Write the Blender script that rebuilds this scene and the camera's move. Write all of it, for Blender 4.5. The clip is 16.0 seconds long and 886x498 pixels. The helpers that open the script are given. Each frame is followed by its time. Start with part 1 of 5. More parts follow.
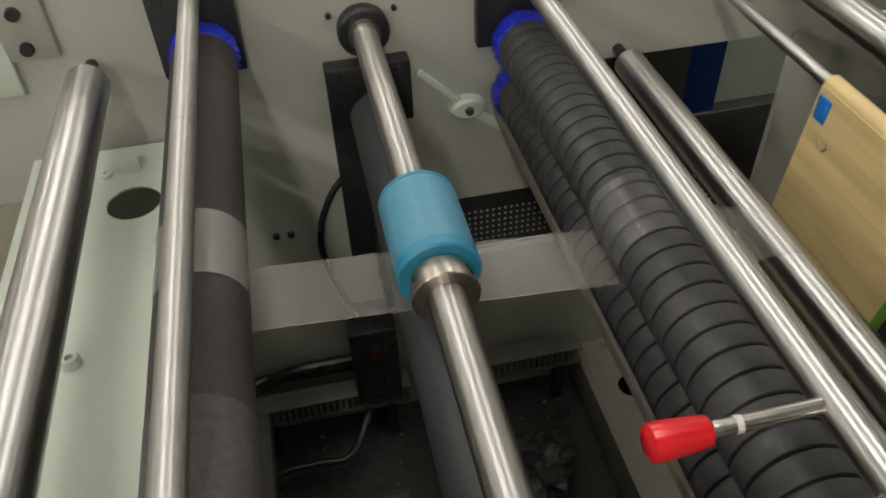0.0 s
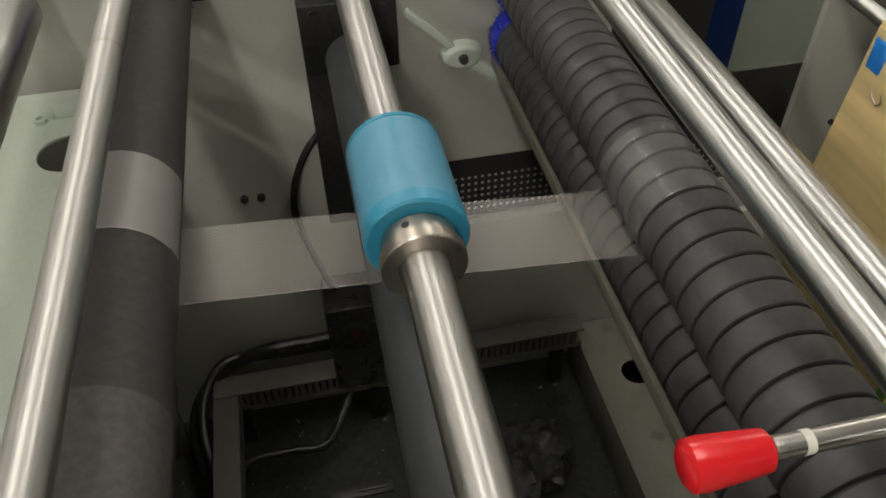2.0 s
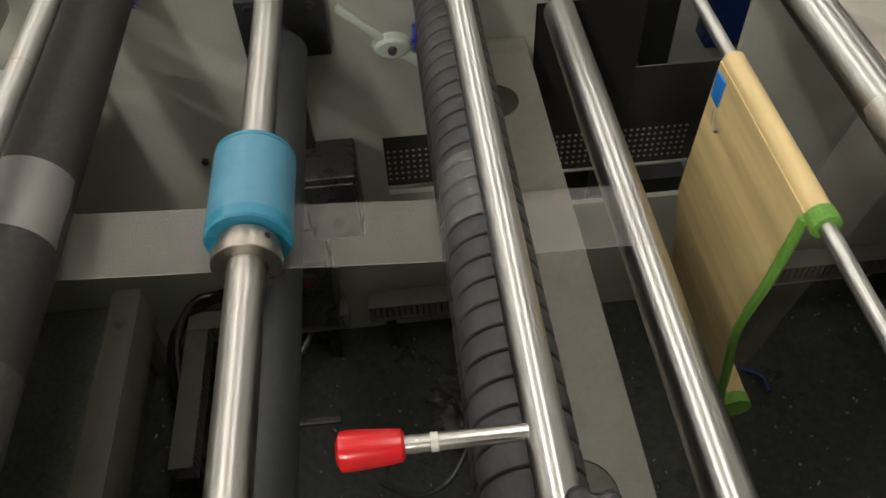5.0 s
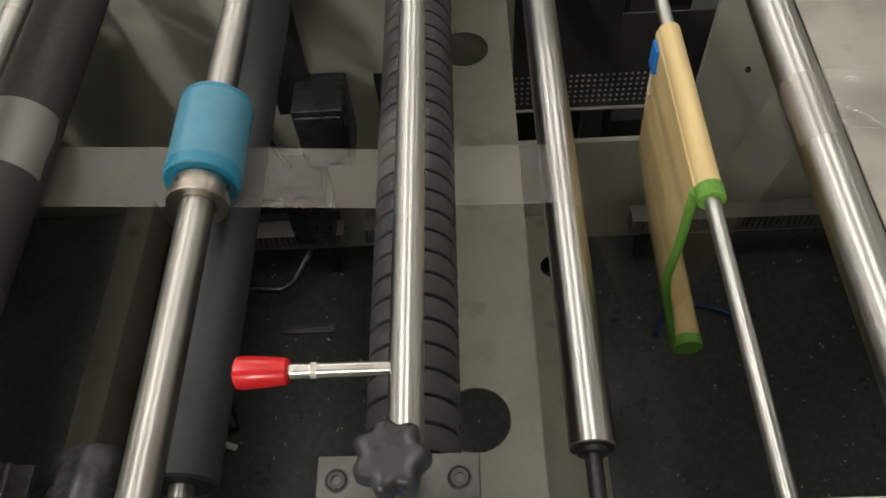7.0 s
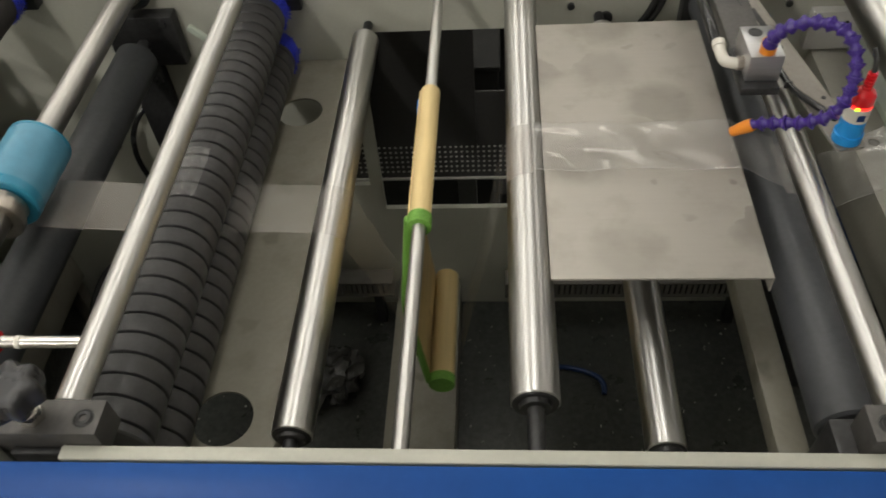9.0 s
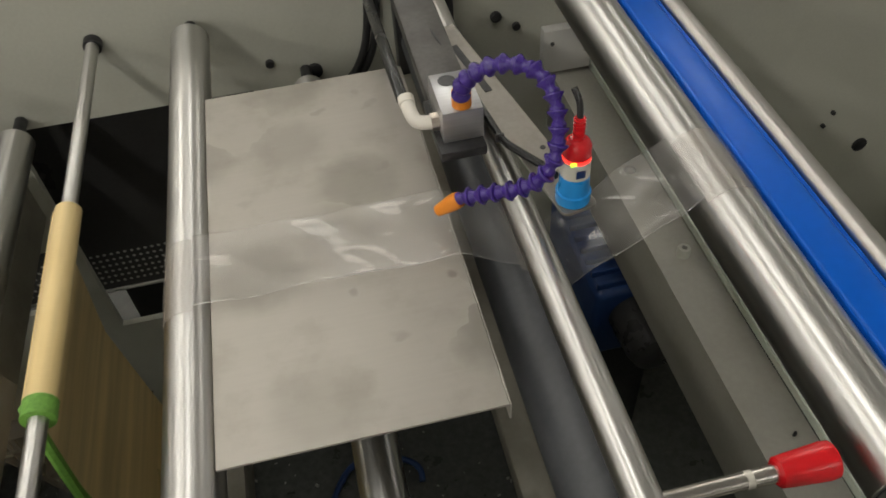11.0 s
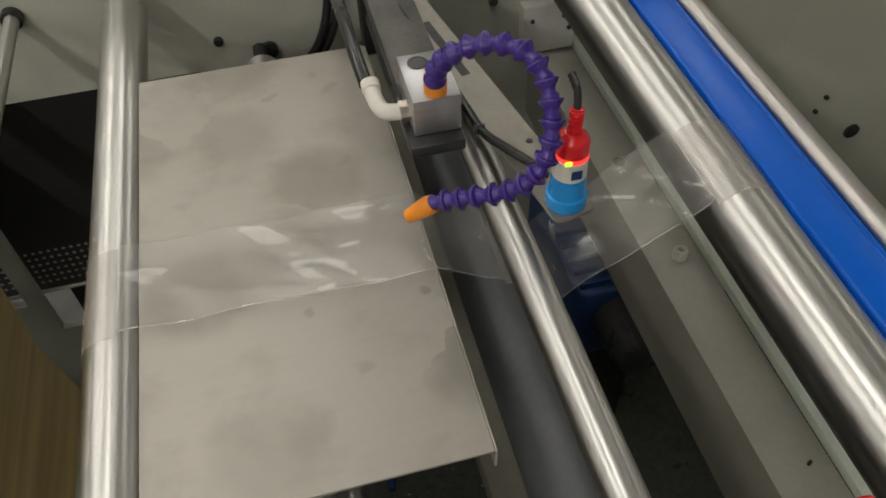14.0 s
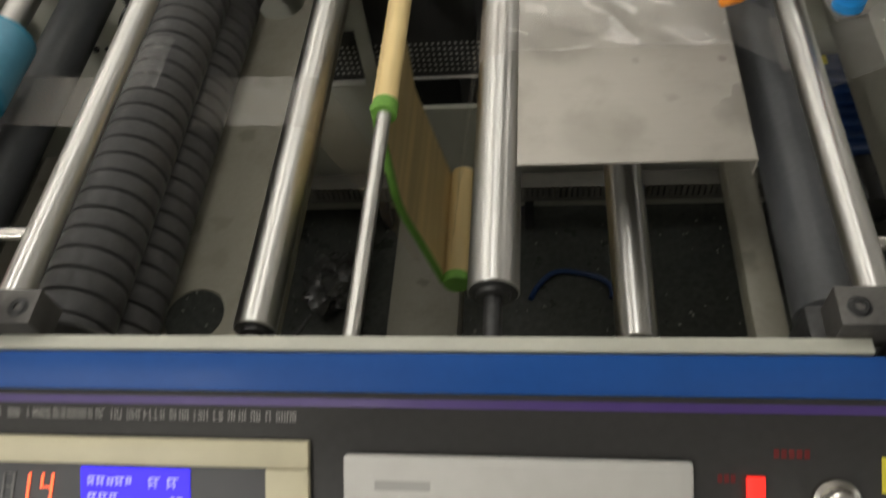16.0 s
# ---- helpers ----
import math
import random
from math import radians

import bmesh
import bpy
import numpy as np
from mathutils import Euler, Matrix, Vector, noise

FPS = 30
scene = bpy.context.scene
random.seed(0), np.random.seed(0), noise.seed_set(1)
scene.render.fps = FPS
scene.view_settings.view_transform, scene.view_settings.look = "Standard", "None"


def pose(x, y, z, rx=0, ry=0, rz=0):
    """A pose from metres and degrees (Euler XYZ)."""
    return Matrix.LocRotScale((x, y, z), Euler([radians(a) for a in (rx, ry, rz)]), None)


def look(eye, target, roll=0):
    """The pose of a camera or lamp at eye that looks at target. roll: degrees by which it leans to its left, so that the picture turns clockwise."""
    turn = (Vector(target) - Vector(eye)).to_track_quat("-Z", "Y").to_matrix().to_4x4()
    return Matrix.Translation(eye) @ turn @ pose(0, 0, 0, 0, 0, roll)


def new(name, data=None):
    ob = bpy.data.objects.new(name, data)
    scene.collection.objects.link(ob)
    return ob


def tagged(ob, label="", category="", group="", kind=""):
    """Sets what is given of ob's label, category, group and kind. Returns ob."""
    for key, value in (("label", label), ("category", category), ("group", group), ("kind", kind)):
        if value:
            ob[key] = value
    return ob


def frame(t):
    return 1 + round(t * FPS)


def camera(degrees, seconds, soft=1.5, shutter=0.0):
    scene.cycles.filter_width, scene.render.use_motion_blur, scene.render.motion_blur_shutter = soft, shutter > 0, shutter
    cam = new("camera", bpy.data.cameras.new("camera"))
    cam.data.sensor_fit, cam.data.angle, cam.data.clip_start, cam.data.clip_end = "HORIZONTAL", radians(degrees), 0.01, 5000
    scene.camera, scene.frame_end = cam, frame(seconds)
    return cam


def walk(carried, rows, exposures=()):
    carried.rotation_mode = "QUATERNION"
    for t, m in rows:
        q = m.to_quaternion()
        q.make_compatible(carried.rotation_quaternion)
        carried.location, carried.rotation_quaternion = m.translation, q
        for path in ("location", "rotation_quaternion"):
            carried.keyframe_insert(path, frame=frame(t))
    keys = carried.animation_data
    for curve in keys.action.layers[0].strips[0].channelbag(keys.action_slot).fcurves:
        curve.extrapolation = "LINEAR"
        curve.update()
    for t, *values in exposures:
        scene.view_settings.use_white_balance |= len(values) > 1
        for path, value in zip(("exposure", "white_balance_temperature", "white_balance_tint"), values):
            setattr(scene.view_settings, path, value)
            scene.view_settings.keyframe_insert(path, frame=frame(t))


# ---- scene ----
cam = camera(59.05, 16.0, soft=1.65, shutter=0.3)
PATH = [
    (0.0, (-0.3020, -0.0593, 1.5042), (-0.1645, 0.6630, 0.8265), -2.53),
    (0.5, (-0.3069, 0.0011, 1.4230), (-0.1498, 0.7132, 0.7387), -1.12),
    (1.0, (-0.3018, 0.0220, 1.3985), (-0.1372, 0.7263, 0.7080), -0.87),
    (1.5, (-0.2914, 0.0283, 1.3942), (-0.1354, 0.7295, 0.6985), -1.23),
    (2.0, (-0.2716, 0.0281, 1.3999), (-0.1357, 0.7306, 0.7013), -1.33),
    (2.5, (-0.2648, 0.0288, 1.4011), (-0.1422, 0.7354, 0.7042), -2.01),
    (3.0, (-0.2402, 0.0206, 1.4121), (-0.1244, 0.7281, 0.7150), -2.44),
    (3.5, (-0.1693, 0.0006, 1.4434), (-0.0806, 0.6999, 0.7341), -2.53),
    (5.8, (-0.0181, -0.0455, 1.5686), (0.0010, 0.5525, 0.7673), -2.93),
    (6.0, (0.0000, -0.0404, 1.5763), (0.0113, 0.5418, 0.7633), -2.99),
    (6.5, (0.0384, -0.0489, 1.6052), (0.0213, 0.5079, 0.7747), -4.93),
    (7.0, (0.0693, -0.0713, 1.6269), (0.0305, 0.4854, 0.7971), -5.55),
    (7.5, (0.1450, -0.0988, 1.6340), (0.0814, 0.4791, 0.8204), -5.73),
    (8.0, (0.2456, -0.1318, 1.6462), (0.1679, 0.4675, 0.8495), -5.68),
    (8.5, (0.3256, -0.1664, 1.6539), (0.2410, 0.4590, 0.8782), -5.52),
    (9.0, (0.3948, -0.2060, 1.6511), (0.3195, 0.4499, 0.9000), -5.44),
    (9.5, (0.4499, -0.1890, 1.6416), (0.4357, 0.4837, 0.9018), -5.45),
    (10.0, (0.5143, -0.1242, 1.6123), (0.5731, 0.5523, 0.8783), -5.28),
    (10.2, (0.5330, -0.0950, 1.5985), (0.6108, 0.5835, 0.8679), -5.42),
    (12.5, (0.5881, 0.0790, 1.4813), (0.7204, 0.7181, 0.7236), -2.96),
    (13.0, (0.5863, 0.0820, 1.4827), (0.7229, 0.7188, 0.7239), -2.70),
    (13.5, (0.5871, 0.0843, 1.4832), (0.7280, 0.7211, 0.7252), -2.45),
    (14.0, (0.5869, 0.0824, 1.4849), (0.7311, 0.7212, 0.7291), -2.23),
    (14.5, (0.5832, 0.0791, 1.4898), (0.7284, 0.7214, 0.7373), -1.84),
    (15.0, (0.5641, 0.0180, 1.5294), (0.6839, 0.6763, 0.7862), -1.81),
    (15.5, (0.4891, -0.1249, 1.5924), (0.4757, 0.5378, 0.8436), -5.28),
    (16.0, (0.4670, -0.2000, 1.5950), (0.2160, 0.9410, -0.0280), -10.70),
]
EXPOSURE = [(0.0, 0.08), (1.5, 0.14), (3.5, 0.22), (6.5, 0.12), (7.2, 0.12), (8.5, 0.20), (10.2, 0.16), (12.3, 0.0), (14.5, 0.0), (15.0, 0.0), (15.5, 0.14), (16.0, 0.06)]
walk(cam, [(t, look(e, a, r)) for t, e, a, r in PATH], EXPOSURE)

# ---------------------------------------------------------------- light
world = bpy.data.worlds.new("workshop")
scene.world = world
world.use_nodes = True
world.node_tree.nodes["Background"].inputs[0].default_value = (0.9, 0.93, 1.0, 1)
world.node_tree.nodes["Background"].inputs[1].default_value = 0.05
# The last four strips are added fill with no known source.
TUBES = [(-4.2, -1.2, 35, 7, 0.14), (4.4, -1.2, 4, 4, 0.14), (-2.4, -2.6, 33, 7, 0.14), (2.6, -2.6, 8, 4, 0.14), (-0.7, -2.4, 34, 6, 0.14),
         (-2.6, 3.2, 3.5, 20, 0.35), (-0.9, 3.0, 3, 18, 0.35), (0.8, 3.0, 3, 14.5, 0.35), (2.5, 3.2, 3, 12, 0.35), (4.6, 2.2, 2, 9, 0.35), (-4.6, 2.2, 3, 20, 0.35), (-0.9, 0.5, 3.5, 11, 0.3), (0.3, 0.5, 2.8, 6, 0.3)]   # x, y, watts down, watts up, width
CEILING = 3.2


# ---------------------------------------------------------------- materials
def shader(name, color, rough=0.5, metal=0.0, grain=0.0, grain_scale=60.0, stretch=(1, 1, 1), bump=0.0, stain=0.0,
           stain_scale=6.0, coat=0.0, rough_var=0.1, stain_color=None, spec=0.5, turned=0.0):
    """A surface with fine grain and large faint stains, in metres; turned: how far fine lathe marks round the Y axis draw its gloss out."""
    m = bpy.data.materials.new(name)
    m.use_nodes = True
    nt = m.node_tree
    b = nt.nodes["Principled BSDF"]
    tc = nt.nodes.new("ShaderNodeTexCoord")
    mp = nt.nodes.new("ShaderNodeMapping")
    mp.inputs["Scale"].default_value = stretch
    nt.links.new(tc.outputs["Object"], mp.inputs[0])
    fine = nt.nodes.new("ShaderNodeTexNoise")
    fine.inputs["Scale"].default_value = grain_scale
    fine.inputs["Detail"].default_value = 6
    nt.links.new(mp.outputs[0], fine.inputs["Vector"])
    wide = nt.nodes.new("ShaderNodeTexNoise")
    wide.inputs["Scale"].default_value = stain_scale
    wide.inputs["Detail"].default_value = 5
    wide.inputs["Roughness"].default_value = 0.6
    nt.links.new(tc.outputs["Object"], wide.inputs["Vector"])
    r1 = nt.nodes.new("ShaderNodeMapRange")
    r1.inputs["From Min"].default_value, r1.inputs["From Max"].default_value = 0.3, 0.7
    r1.inputs["To Min"].default_value, r1.inputs["To Max"].default_value = 1 - grain, 1 + grain
    nt.links.new(fine.outputs[0], r1.inputs[0])
    mul = nt.nodes.new("ShaderNodeVectorMath")
    mul.operation = "SCALE"
    mul.inputs[0].default_value = color
    nt.links.new(r1.outputs[0], mul.inputs["Scale"])
    r2 = nt.nodes.new("ShaderNodeMapRange")
    r2.inputs["From Min"].default_value, r2.inputs["From Max"].default_value = 0.5, 0.72
    r2.inputs["To Max"].default_value = stain
    nt.links.new(wide.outputs[0], r2.inputs[0])
    mix = nt.nodes.new("ShaderNodeMix")
    mix.data_type = "RGBA"
    nt.links.new(r2.outputs[0], mix.inputs["Factor"])
    nt.links.new(mul.outputs[0], mix.inputs["A"])
    sc = stain_color or tuple(c * 0.45 for c in color)
    mix.inputs["B"].default_value = (*sc, 1)
    nt.links.new(mix.outputs["Result"], b.inputs["Base Color"])
    r3 = nt.nodes.new("ShaderNodeMapRange")
    r3.inputs["From Min"].default_value, r3.inputs["From Max"].default_value = 0.3, 0.7
    r3.inputs["To Min"].default_value, r3.inputs["To Max"].default_value = max(rough - rough_var, 0.03), min(rough + rough_var, 1)
    nt.links.new(wide.outputs[0], r3.inputs[0])
    nt.links.new(r3.outputs[0], b.inputs["Roughness"])
    b.inputs["Metallic"].default_value = metal
    b.inputs["Specular IOR Level"].default_value = spec
    b.inputs["Coat Weight"].default_value = coat
    if turned:
        tan = nt.nodes.new("ShaderNodeTangent")
        tan.direction_type, tan.axis = "RADIAL", "Y"
        b.inputs["Anisotropic"].default_value = turned
        b.inputs["Anisotropic Rotation"].default_value = 0.25
        nt.links.new(tan.outputs[0], b.inputs["Tangent"])
    if bump:
        bp = nt.nodes.new("ShaderNodeBump")
        bp.inputs["Strength"].default_value = bump
        bp.inputs["Distance"].default_value = 0.001
        nt.links.new(fine.outputs[0], bp.inputs["Height"])
        nt.links.new(bp.outputs[0], b.inputs["Normal"])
    return m


def glow(name, color, strength):
    m = bpy.data.materials.new(name)
    m.use_nodes = True
    b = m.node_tree.nodes["Principled BSDF"]
    b.inputs["Base Color"].default_value = (*color, 1)
    b.inputs["Emission Color"].default_value = (*color, 1)
    b.inputs["Emission Strength"].default_value = strength
    return m


def wood_material():
    """Pale pine grain that runs along the machine's width."""
    m = shader("pine_wood", (0.72, 0.55, 0.265), 0.5, grain=0.19, grain_scale=34, stretch=(1.5, 0.09, 1.5), bump=0.05, stain=0.25, stain_scale=3.5,
               stain_color=(0.56, 0.37, 0.14), rough_var=0.06)
    return m


def film_material(name="clear_film", thin=0.07, thick=0.15, rough=0.08, color=(0.75, 0.73, 0.70), wave=0.28, sheen=0.05):
    """Clear thin plastic sheet: mostly see-through, with a milky haze and gloss."""
    m = bpy.data.materials.new(name)
    m.use_nodes = True
    nt = m.node_tree
    out = nt.nodes["Material Output"]
    b = nt.nodes["Principled BSDF"]
    b.inputs["Base Color"].default_value = (*color, 1)
    b.inputs["Roughness"].default_value = rough
    clear = nt.nodes.new("ShaderNodeBsdfTransparent")
    clear.inputs[0].default_value = (0.97, 0.97, 0.97, 1)
    tc = nt.nodes.new("ShaderNodeTexCoord")
    n = nt.nodes.new("ShaderNodeTexNoise")
    n.inputs["Scale"].default_value = 9
    n.inputs["Detail"].default_value = 3
    nt.links.new(tc.outputs["Object"], n.inputs["Vector"])
    r = nt.nodes.new("ShaderNodeMapRange")
    r.inputs["From Min"].default_value, r.inputs["From Max"].default_value = 0.3, 0.7
    r.inputs["To Min"].default_value, r.inputs["To Max"].default_value = thin, thick
    nt.links.new(n.outputs[0], r.inputs[0])
    mix = nt.nodes.new("ShaderNodeMixShader")
    nt.links.new(r.outputs[0], mix.inputs[0])
    nt.links.new(clear.outputs[0], mix.inputs[1])
    nt.links.new(b.outputs[0], mix.inputs[2])
    bp = nt.nodes.new("ShaderNodeBump")
    bp.inputs["Strength"].default_value = wave
    bp.inputs["Distance"].default_value = 0.004
    n2 = nt.nodes.new("ShaderNodeTexNoise")
    n2.inputs["Scale"].default_value = 22
    mp = nt.nodes.new("ShaderNodeMapping")
    mp.inputs["Scale"].default_value = (0.3, 2.2, 0.5)
    nt.links.new(tc.outputs["Object"], mp.inputs[0])
    nt.links.new(mp.outputs[0], n2.inputs["Vector"])
    nt.links.new(n2.outputs[0], bp.inputs["Height"])
    nt.links.new(bp.outputs[0], b.inputs["Normal"])
    # both faces of the sheet mirror the lights
    gloss = nt.nodes.new("ShaderNodeBsdfGlossy")
    gloss.inputs["Roughness"].default_value = rough
    nt.links.new(bp.outputs[0], gloss.inputs["Normal"])
    top = nt.nodes.new("ShaderNodeMixShader")
    top.inputs[0].default_value = sheen
    nt.links.new(mix.outputs[0], top.inputs[1])
    nt.links.new(gloss.outputs[0], top.inputs[2])
    nt.links.new(top.outputs[0], out.inputs[0])
    return m


CHROME = shader("polished_steel", (0.635, 0.625, 0.605), 0.35, 1.0, grain=0.035, grain_scale=260, stretch=(1, 0.004, 1), stain=0.10, stain_scale=3, rough_var=0.03, turned=0.88)
SATIN = shader("brushed_steel", (0.575, 0.558, 0.53), 0.44, 1.0, grain=0.05, grain_scale=300, stretch=(1, 0.004, 1), stain=0.12, stain_scale=3, rough_var=0.04, turned=0.85)
BRIGHTROD = shader("bright_drawn_steel", (0.66, 0.63, 0.59), 0.24, 1.0, grain=0.05, grain_scale=220, stain=0.12, stain_scale=12, rough_var=0.05)
COLLAR = shader("turned_steel", (0.50, 0.45, 0.39), 0.34, 1.0, grain=0.08, grain_scale=500, stretch=(0.1, 4, 0.1), bump=0.02, stain=0.2, stain_scale=30, turned=0.6)
DARKSTEEL = shader("blackened_steel", (0.052, 0.052, 0.053), 0.42, 0.6, grain=0.2, grain_scale=150, bump=0.08, stain=0.3, stain_scale=18)
GREYSTEEL = shader("bare_grey_steel", (0.12, 0.115, 0.11), 0.5, 0.7, grain=0.12, grain_scale=200, bump=0.06, stain=0.35, stain_scale=25)
RUBBER = shader("black_rubber", (0.038, 0.033, 0.031), 0.66, grain=0.2, grain_scale=160, bump=0.06, stain=0.35, stain_scale=9, stain_color=(0.06, 0.057, 0.055))
DUSTRUBBER = shader("dusty_rubber", (0.075, 0.068, 0.064), 0.7, grain=0.2, grain_scale=160, bump=0.06, stain=0.4, stain_scale=12, stain_color=(0.05, 0.045, 0.042))
# GREYRUBBER darkened a touch for the shade under the drive shaft
SHADEDRUBBER = shader("shaded_grey_rubber", (0.054, 0.057, 0.061), 0.5, grain=0.1, grain_scale=160, bump=0.04, stain=0.25, stain_scale=7)
DUSTPLATE = shader("dusty_grey_plate", (0.20, 0.203, 0.18), 0.5, grain=0.2, grain_scale=90, bump=0.05, stain=0.5, stain_scale=10, stain_color=(0.07, 0.07, 0.06))
GREYRUBBER = shader("grey_rubber", (0.062, 0.065, 0.07), 0.5, grain=0.1, grain_scale=160, bump=0.04, stain=0.25, stain_scale=7)
GROOVED = shader("ridged_rubber", (0.05, 0.049, 0.05), 0.5, grain=0.15, grain_scale=220, bump=0.06, stain=0.4, stain_scale=14, stain_color=(0.085, 0.08, 0.077))
BLUEPLASTIC = shader("blue_silicone", (0.10, 0.30, 0.43), 0.36, grain=0.05, grain_scale=90, bump=0.02, stain=0.5, stain_scale=5, stain_color=(0.13, 0.33, 0.46), spec=0.4)
BLUEEDGE = shader("blue_silicone_edge", (0.035, 0.26, 0.40), 0.32, grain=0.05, grain_scale=90, stain=0.2)
POSTBLUE = shader("navy_post_paint", (0.006, 0.030, 0.17), 0.45, grain=0.05, stain=0.2, spec=0.3)
MATTBLACK = shader("matt_black_backing", (0.022, 0.022, 0.021), 0.7, grain=0.1, stain=0.2, spec=0.2)
BRUSH = shader("blue_bristle", (0.02, 0.035, 0.55), 0.45, grain=0.2, grain_scale=300, stain=0.2)
CREAM = shader("cream_paint", (0.50, 0.50, 0.43), 0.45, grain=0.03, grain_scale=200, bump=0.05, stain=0.18, stain_scale=5, rough_var=0.08)
MINT = shader("pale_mint_paint", (0.57, 0.625, 0.53), 0.42, grain=0.03, grain_scale=180, bump=0.04, stain=0.18, stain_scale=7, stain_color=(0.36, 0.38, 0.33))
# CREAM darkened for the shade on the right beam; reused for a bracket plate
DIMCREAM = shader("dim_cream_paint", (0.36, 0.35, 0.30), 0.45, grain=0.04, grain_scale=160, bump=0.05, stain=0.3, stain_scale=7, stain_color=(0.25, 0.24, 0.20))
# The beams' cream, darkened for shade inside the machine; the stains are its own
PLANKPAINT = shader("shade_grey_paint", (0.26, 0.245, 0.20), 0.45, grain=0.05, grain_scale=150, bump=0.05, stain=0.55, stain_scale=9, stain_color=(0.15, 0.135, 0.10))
BLUEPAINT = shader("blue_gloss_paint", (0.003, 0.115, 0.62), 0.36, grain=0.03, grain_scale=120, stain=0.12, stain_scale=4, spec=0.25)
BANDBLUE = shader("dull_blue_paint", (0.014, 0.085, 0.34), 0.45, grain=0.04, grain_scale=120, stain=0.2, stain_scale=5, spec=0.3)
PANELBLACK = shader("black_panel_film", (0.036, 0.035, 0.034), 0.35, grain=0.1, grain_scale=140, stain=0.2, stain_scale=6)
PURPLE = shader("violet_line_print", (0.06, 0.03, 0.17), 0.4, grain=0.05)
CREAMPLASTIC = shader("cream_plastic", (0.62, 0.57, 0.40), 0.4, grain=0.03, stain=0.15)
GREYPLASTIC = shader("grey_plastic", (0.54, 0.53, 0.50), 0.45, grain=0.03, stain=0.12)
DISPLAYGREY = shader("smoked_display_window", (0.06, 0.06, 0.065), 0.5, grain=0.02, stain=0.1)
REDPLASTIC = shader("red_vinyl", (0.72, 0.012, 0.018), 0.22, grain=0.03, stain=0.15, stain_color=(0.5, 0.01, 0.015), coat=0.3)
BLACKPLASTIC = shader("black_plastic", (0.032, 0.032, 0.033), 0.3, grain=0.1, stain=0.2, stain_scale=30)
PLATE = shader("stained_steel_sheet", (0.44, 0.415, 0.37), 0.58, 0.45, grain=0.015, grain_scale=260, stretch=(0.06, 1, 1), bump=0.005, stain=0.6, stain_scale=13, stain_color=(0.33, 0.305, 0.26), rough_var=0.06)


def smudge(m, color, scale, size, seed, least):
    """Adds round, soft-edged smudges, here and there, over a surface's colour."""
    nt = m.node_tree
    b = nt.nodes["Principled BSDF"]
    old = b.inputs["Base Color"].links[0].from_socket
    tc = nt.nodes.new("ShaderNodeTexCoord")
    warp = nt.nodes.new("ShaderNodeTexNoise")
    warp.inputs["Scale"].default_value = 35
    off = nt.nodes.new("ShaderNodeVectorMath")
    off.operation = "MULTIPLY_ADD"
    off.inputs[1].default_value = (0.03, 0.03, 0.03)
    nt.links.new(tc.outputs["Object"], warp.inputs["Vector"])
    nt.links.new(warp.outputs["Color"], off.inputs[0])
    nt.links.new(tc.outputs["Object"], off.inputs[2])
    v = nt.nodes.new("ShaderNodeTexVoronoi")
    v.voronoi_dimensions = "2D"
    v.inputs["Scale"].default_value = scale
    sh = nt.nodes.new("ShaderNodeVectorMath")
    sh.inputs[1].default_value = (seed, seed * 0.7, 0)
    nt.links.new(off.outputs[0], sh.inputs[0])
    nt.links.new(sh.outputs[0], v.inputs["Vector"])
    r = nt.nodes.new("ShaderNodeMapRange")
    r.interpolation_type = "SMOOTHSTEP"
    r.inputs["From Min"].default_value, r.inputs["From Max"].default_value = size, size * 0.35
    nt.links.new(v.outputs["Distance"], r.inputs[0])
    pick = nt.nodes.new("ShaderNodeMapRange")
    pick.inputs["From Min"].default_value, pick.inputs["From Max"].default_value = least, 1.0
    pick.inputs["To Max"].default_value = 0.75
    nt.links.new(v.outputs["Color"], pick.inputs[0])
    mul = nt.nodes.new("ShaderNodeMath")
    mul.operation = "MULTIPLY"
    nt.links.new(r.outputs[0], mul.inputs[0])
    nt.links.new(pick.outputs[0], mul.inputs[1])
    mix = nt.nodes.new("ShaderNodeMix")
    mix.data_type = "RGBA"
    nt.links.new(mul.outputs[0], mix.inputs["Factor"])
    nt.links.new(old, mix.inputs["A"])
    mix.inputs["B"].default_value = (*color, 1)
    nt.links.new(mix.outputs["Result"], b.inputs["Base Color"])


smudge(PLATE, (0.225, 0.21, 0.18), 10.0, 0.55, 0.3, 0.25)
smudge(PLATE, (0.24, 0.22, 0.19), 38.0, 0.30, 2.1, 0.8)
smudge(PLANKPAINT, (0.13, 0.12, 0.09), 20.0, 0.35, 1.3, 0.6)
ALU = shader("milled_aluminium", (0.50, 0.50, 0.51), 0.36, 0.9, grain=0.06, grain_scale=400, stretch=(0.05, 1, 1), bump=0.05, stain=0.12)
PURPLEHOSE = shader("purple_hose_plastic", (0.050, 0.022, 0.21), 0.3, grain=0.05, stain=0.15, stain_scale=30)
ORANGE = shader("orange_plastic", (0.80, 0.26, 0.02), 0.35, grain=0.04, stain=0.2, stain_scale=40, stain_color=(0.6, 0.18, 0.015))
WHITEPLASTIC = shader("white_plastic", (0.70, 0.67, 0.60), 0.35, grain=0.03, stain=0.12)
SKYBLUE = shader("light_blue_plastic", (0.02, 0.30, 0.75), 0.3, grain=0.03, stain=0.1)
GREENTAPE = shader("green_binding_tape", (0.17, 0.39, 0.06), 0.6, grain=0.15, grain_scale=300, bump=0.1, stain=0.25, stain_scale=30)
BLUETAPE = shader("blue_tape", (0.012, 0.19, 0.62), 0.5, grain=0.08, stain=0.1)
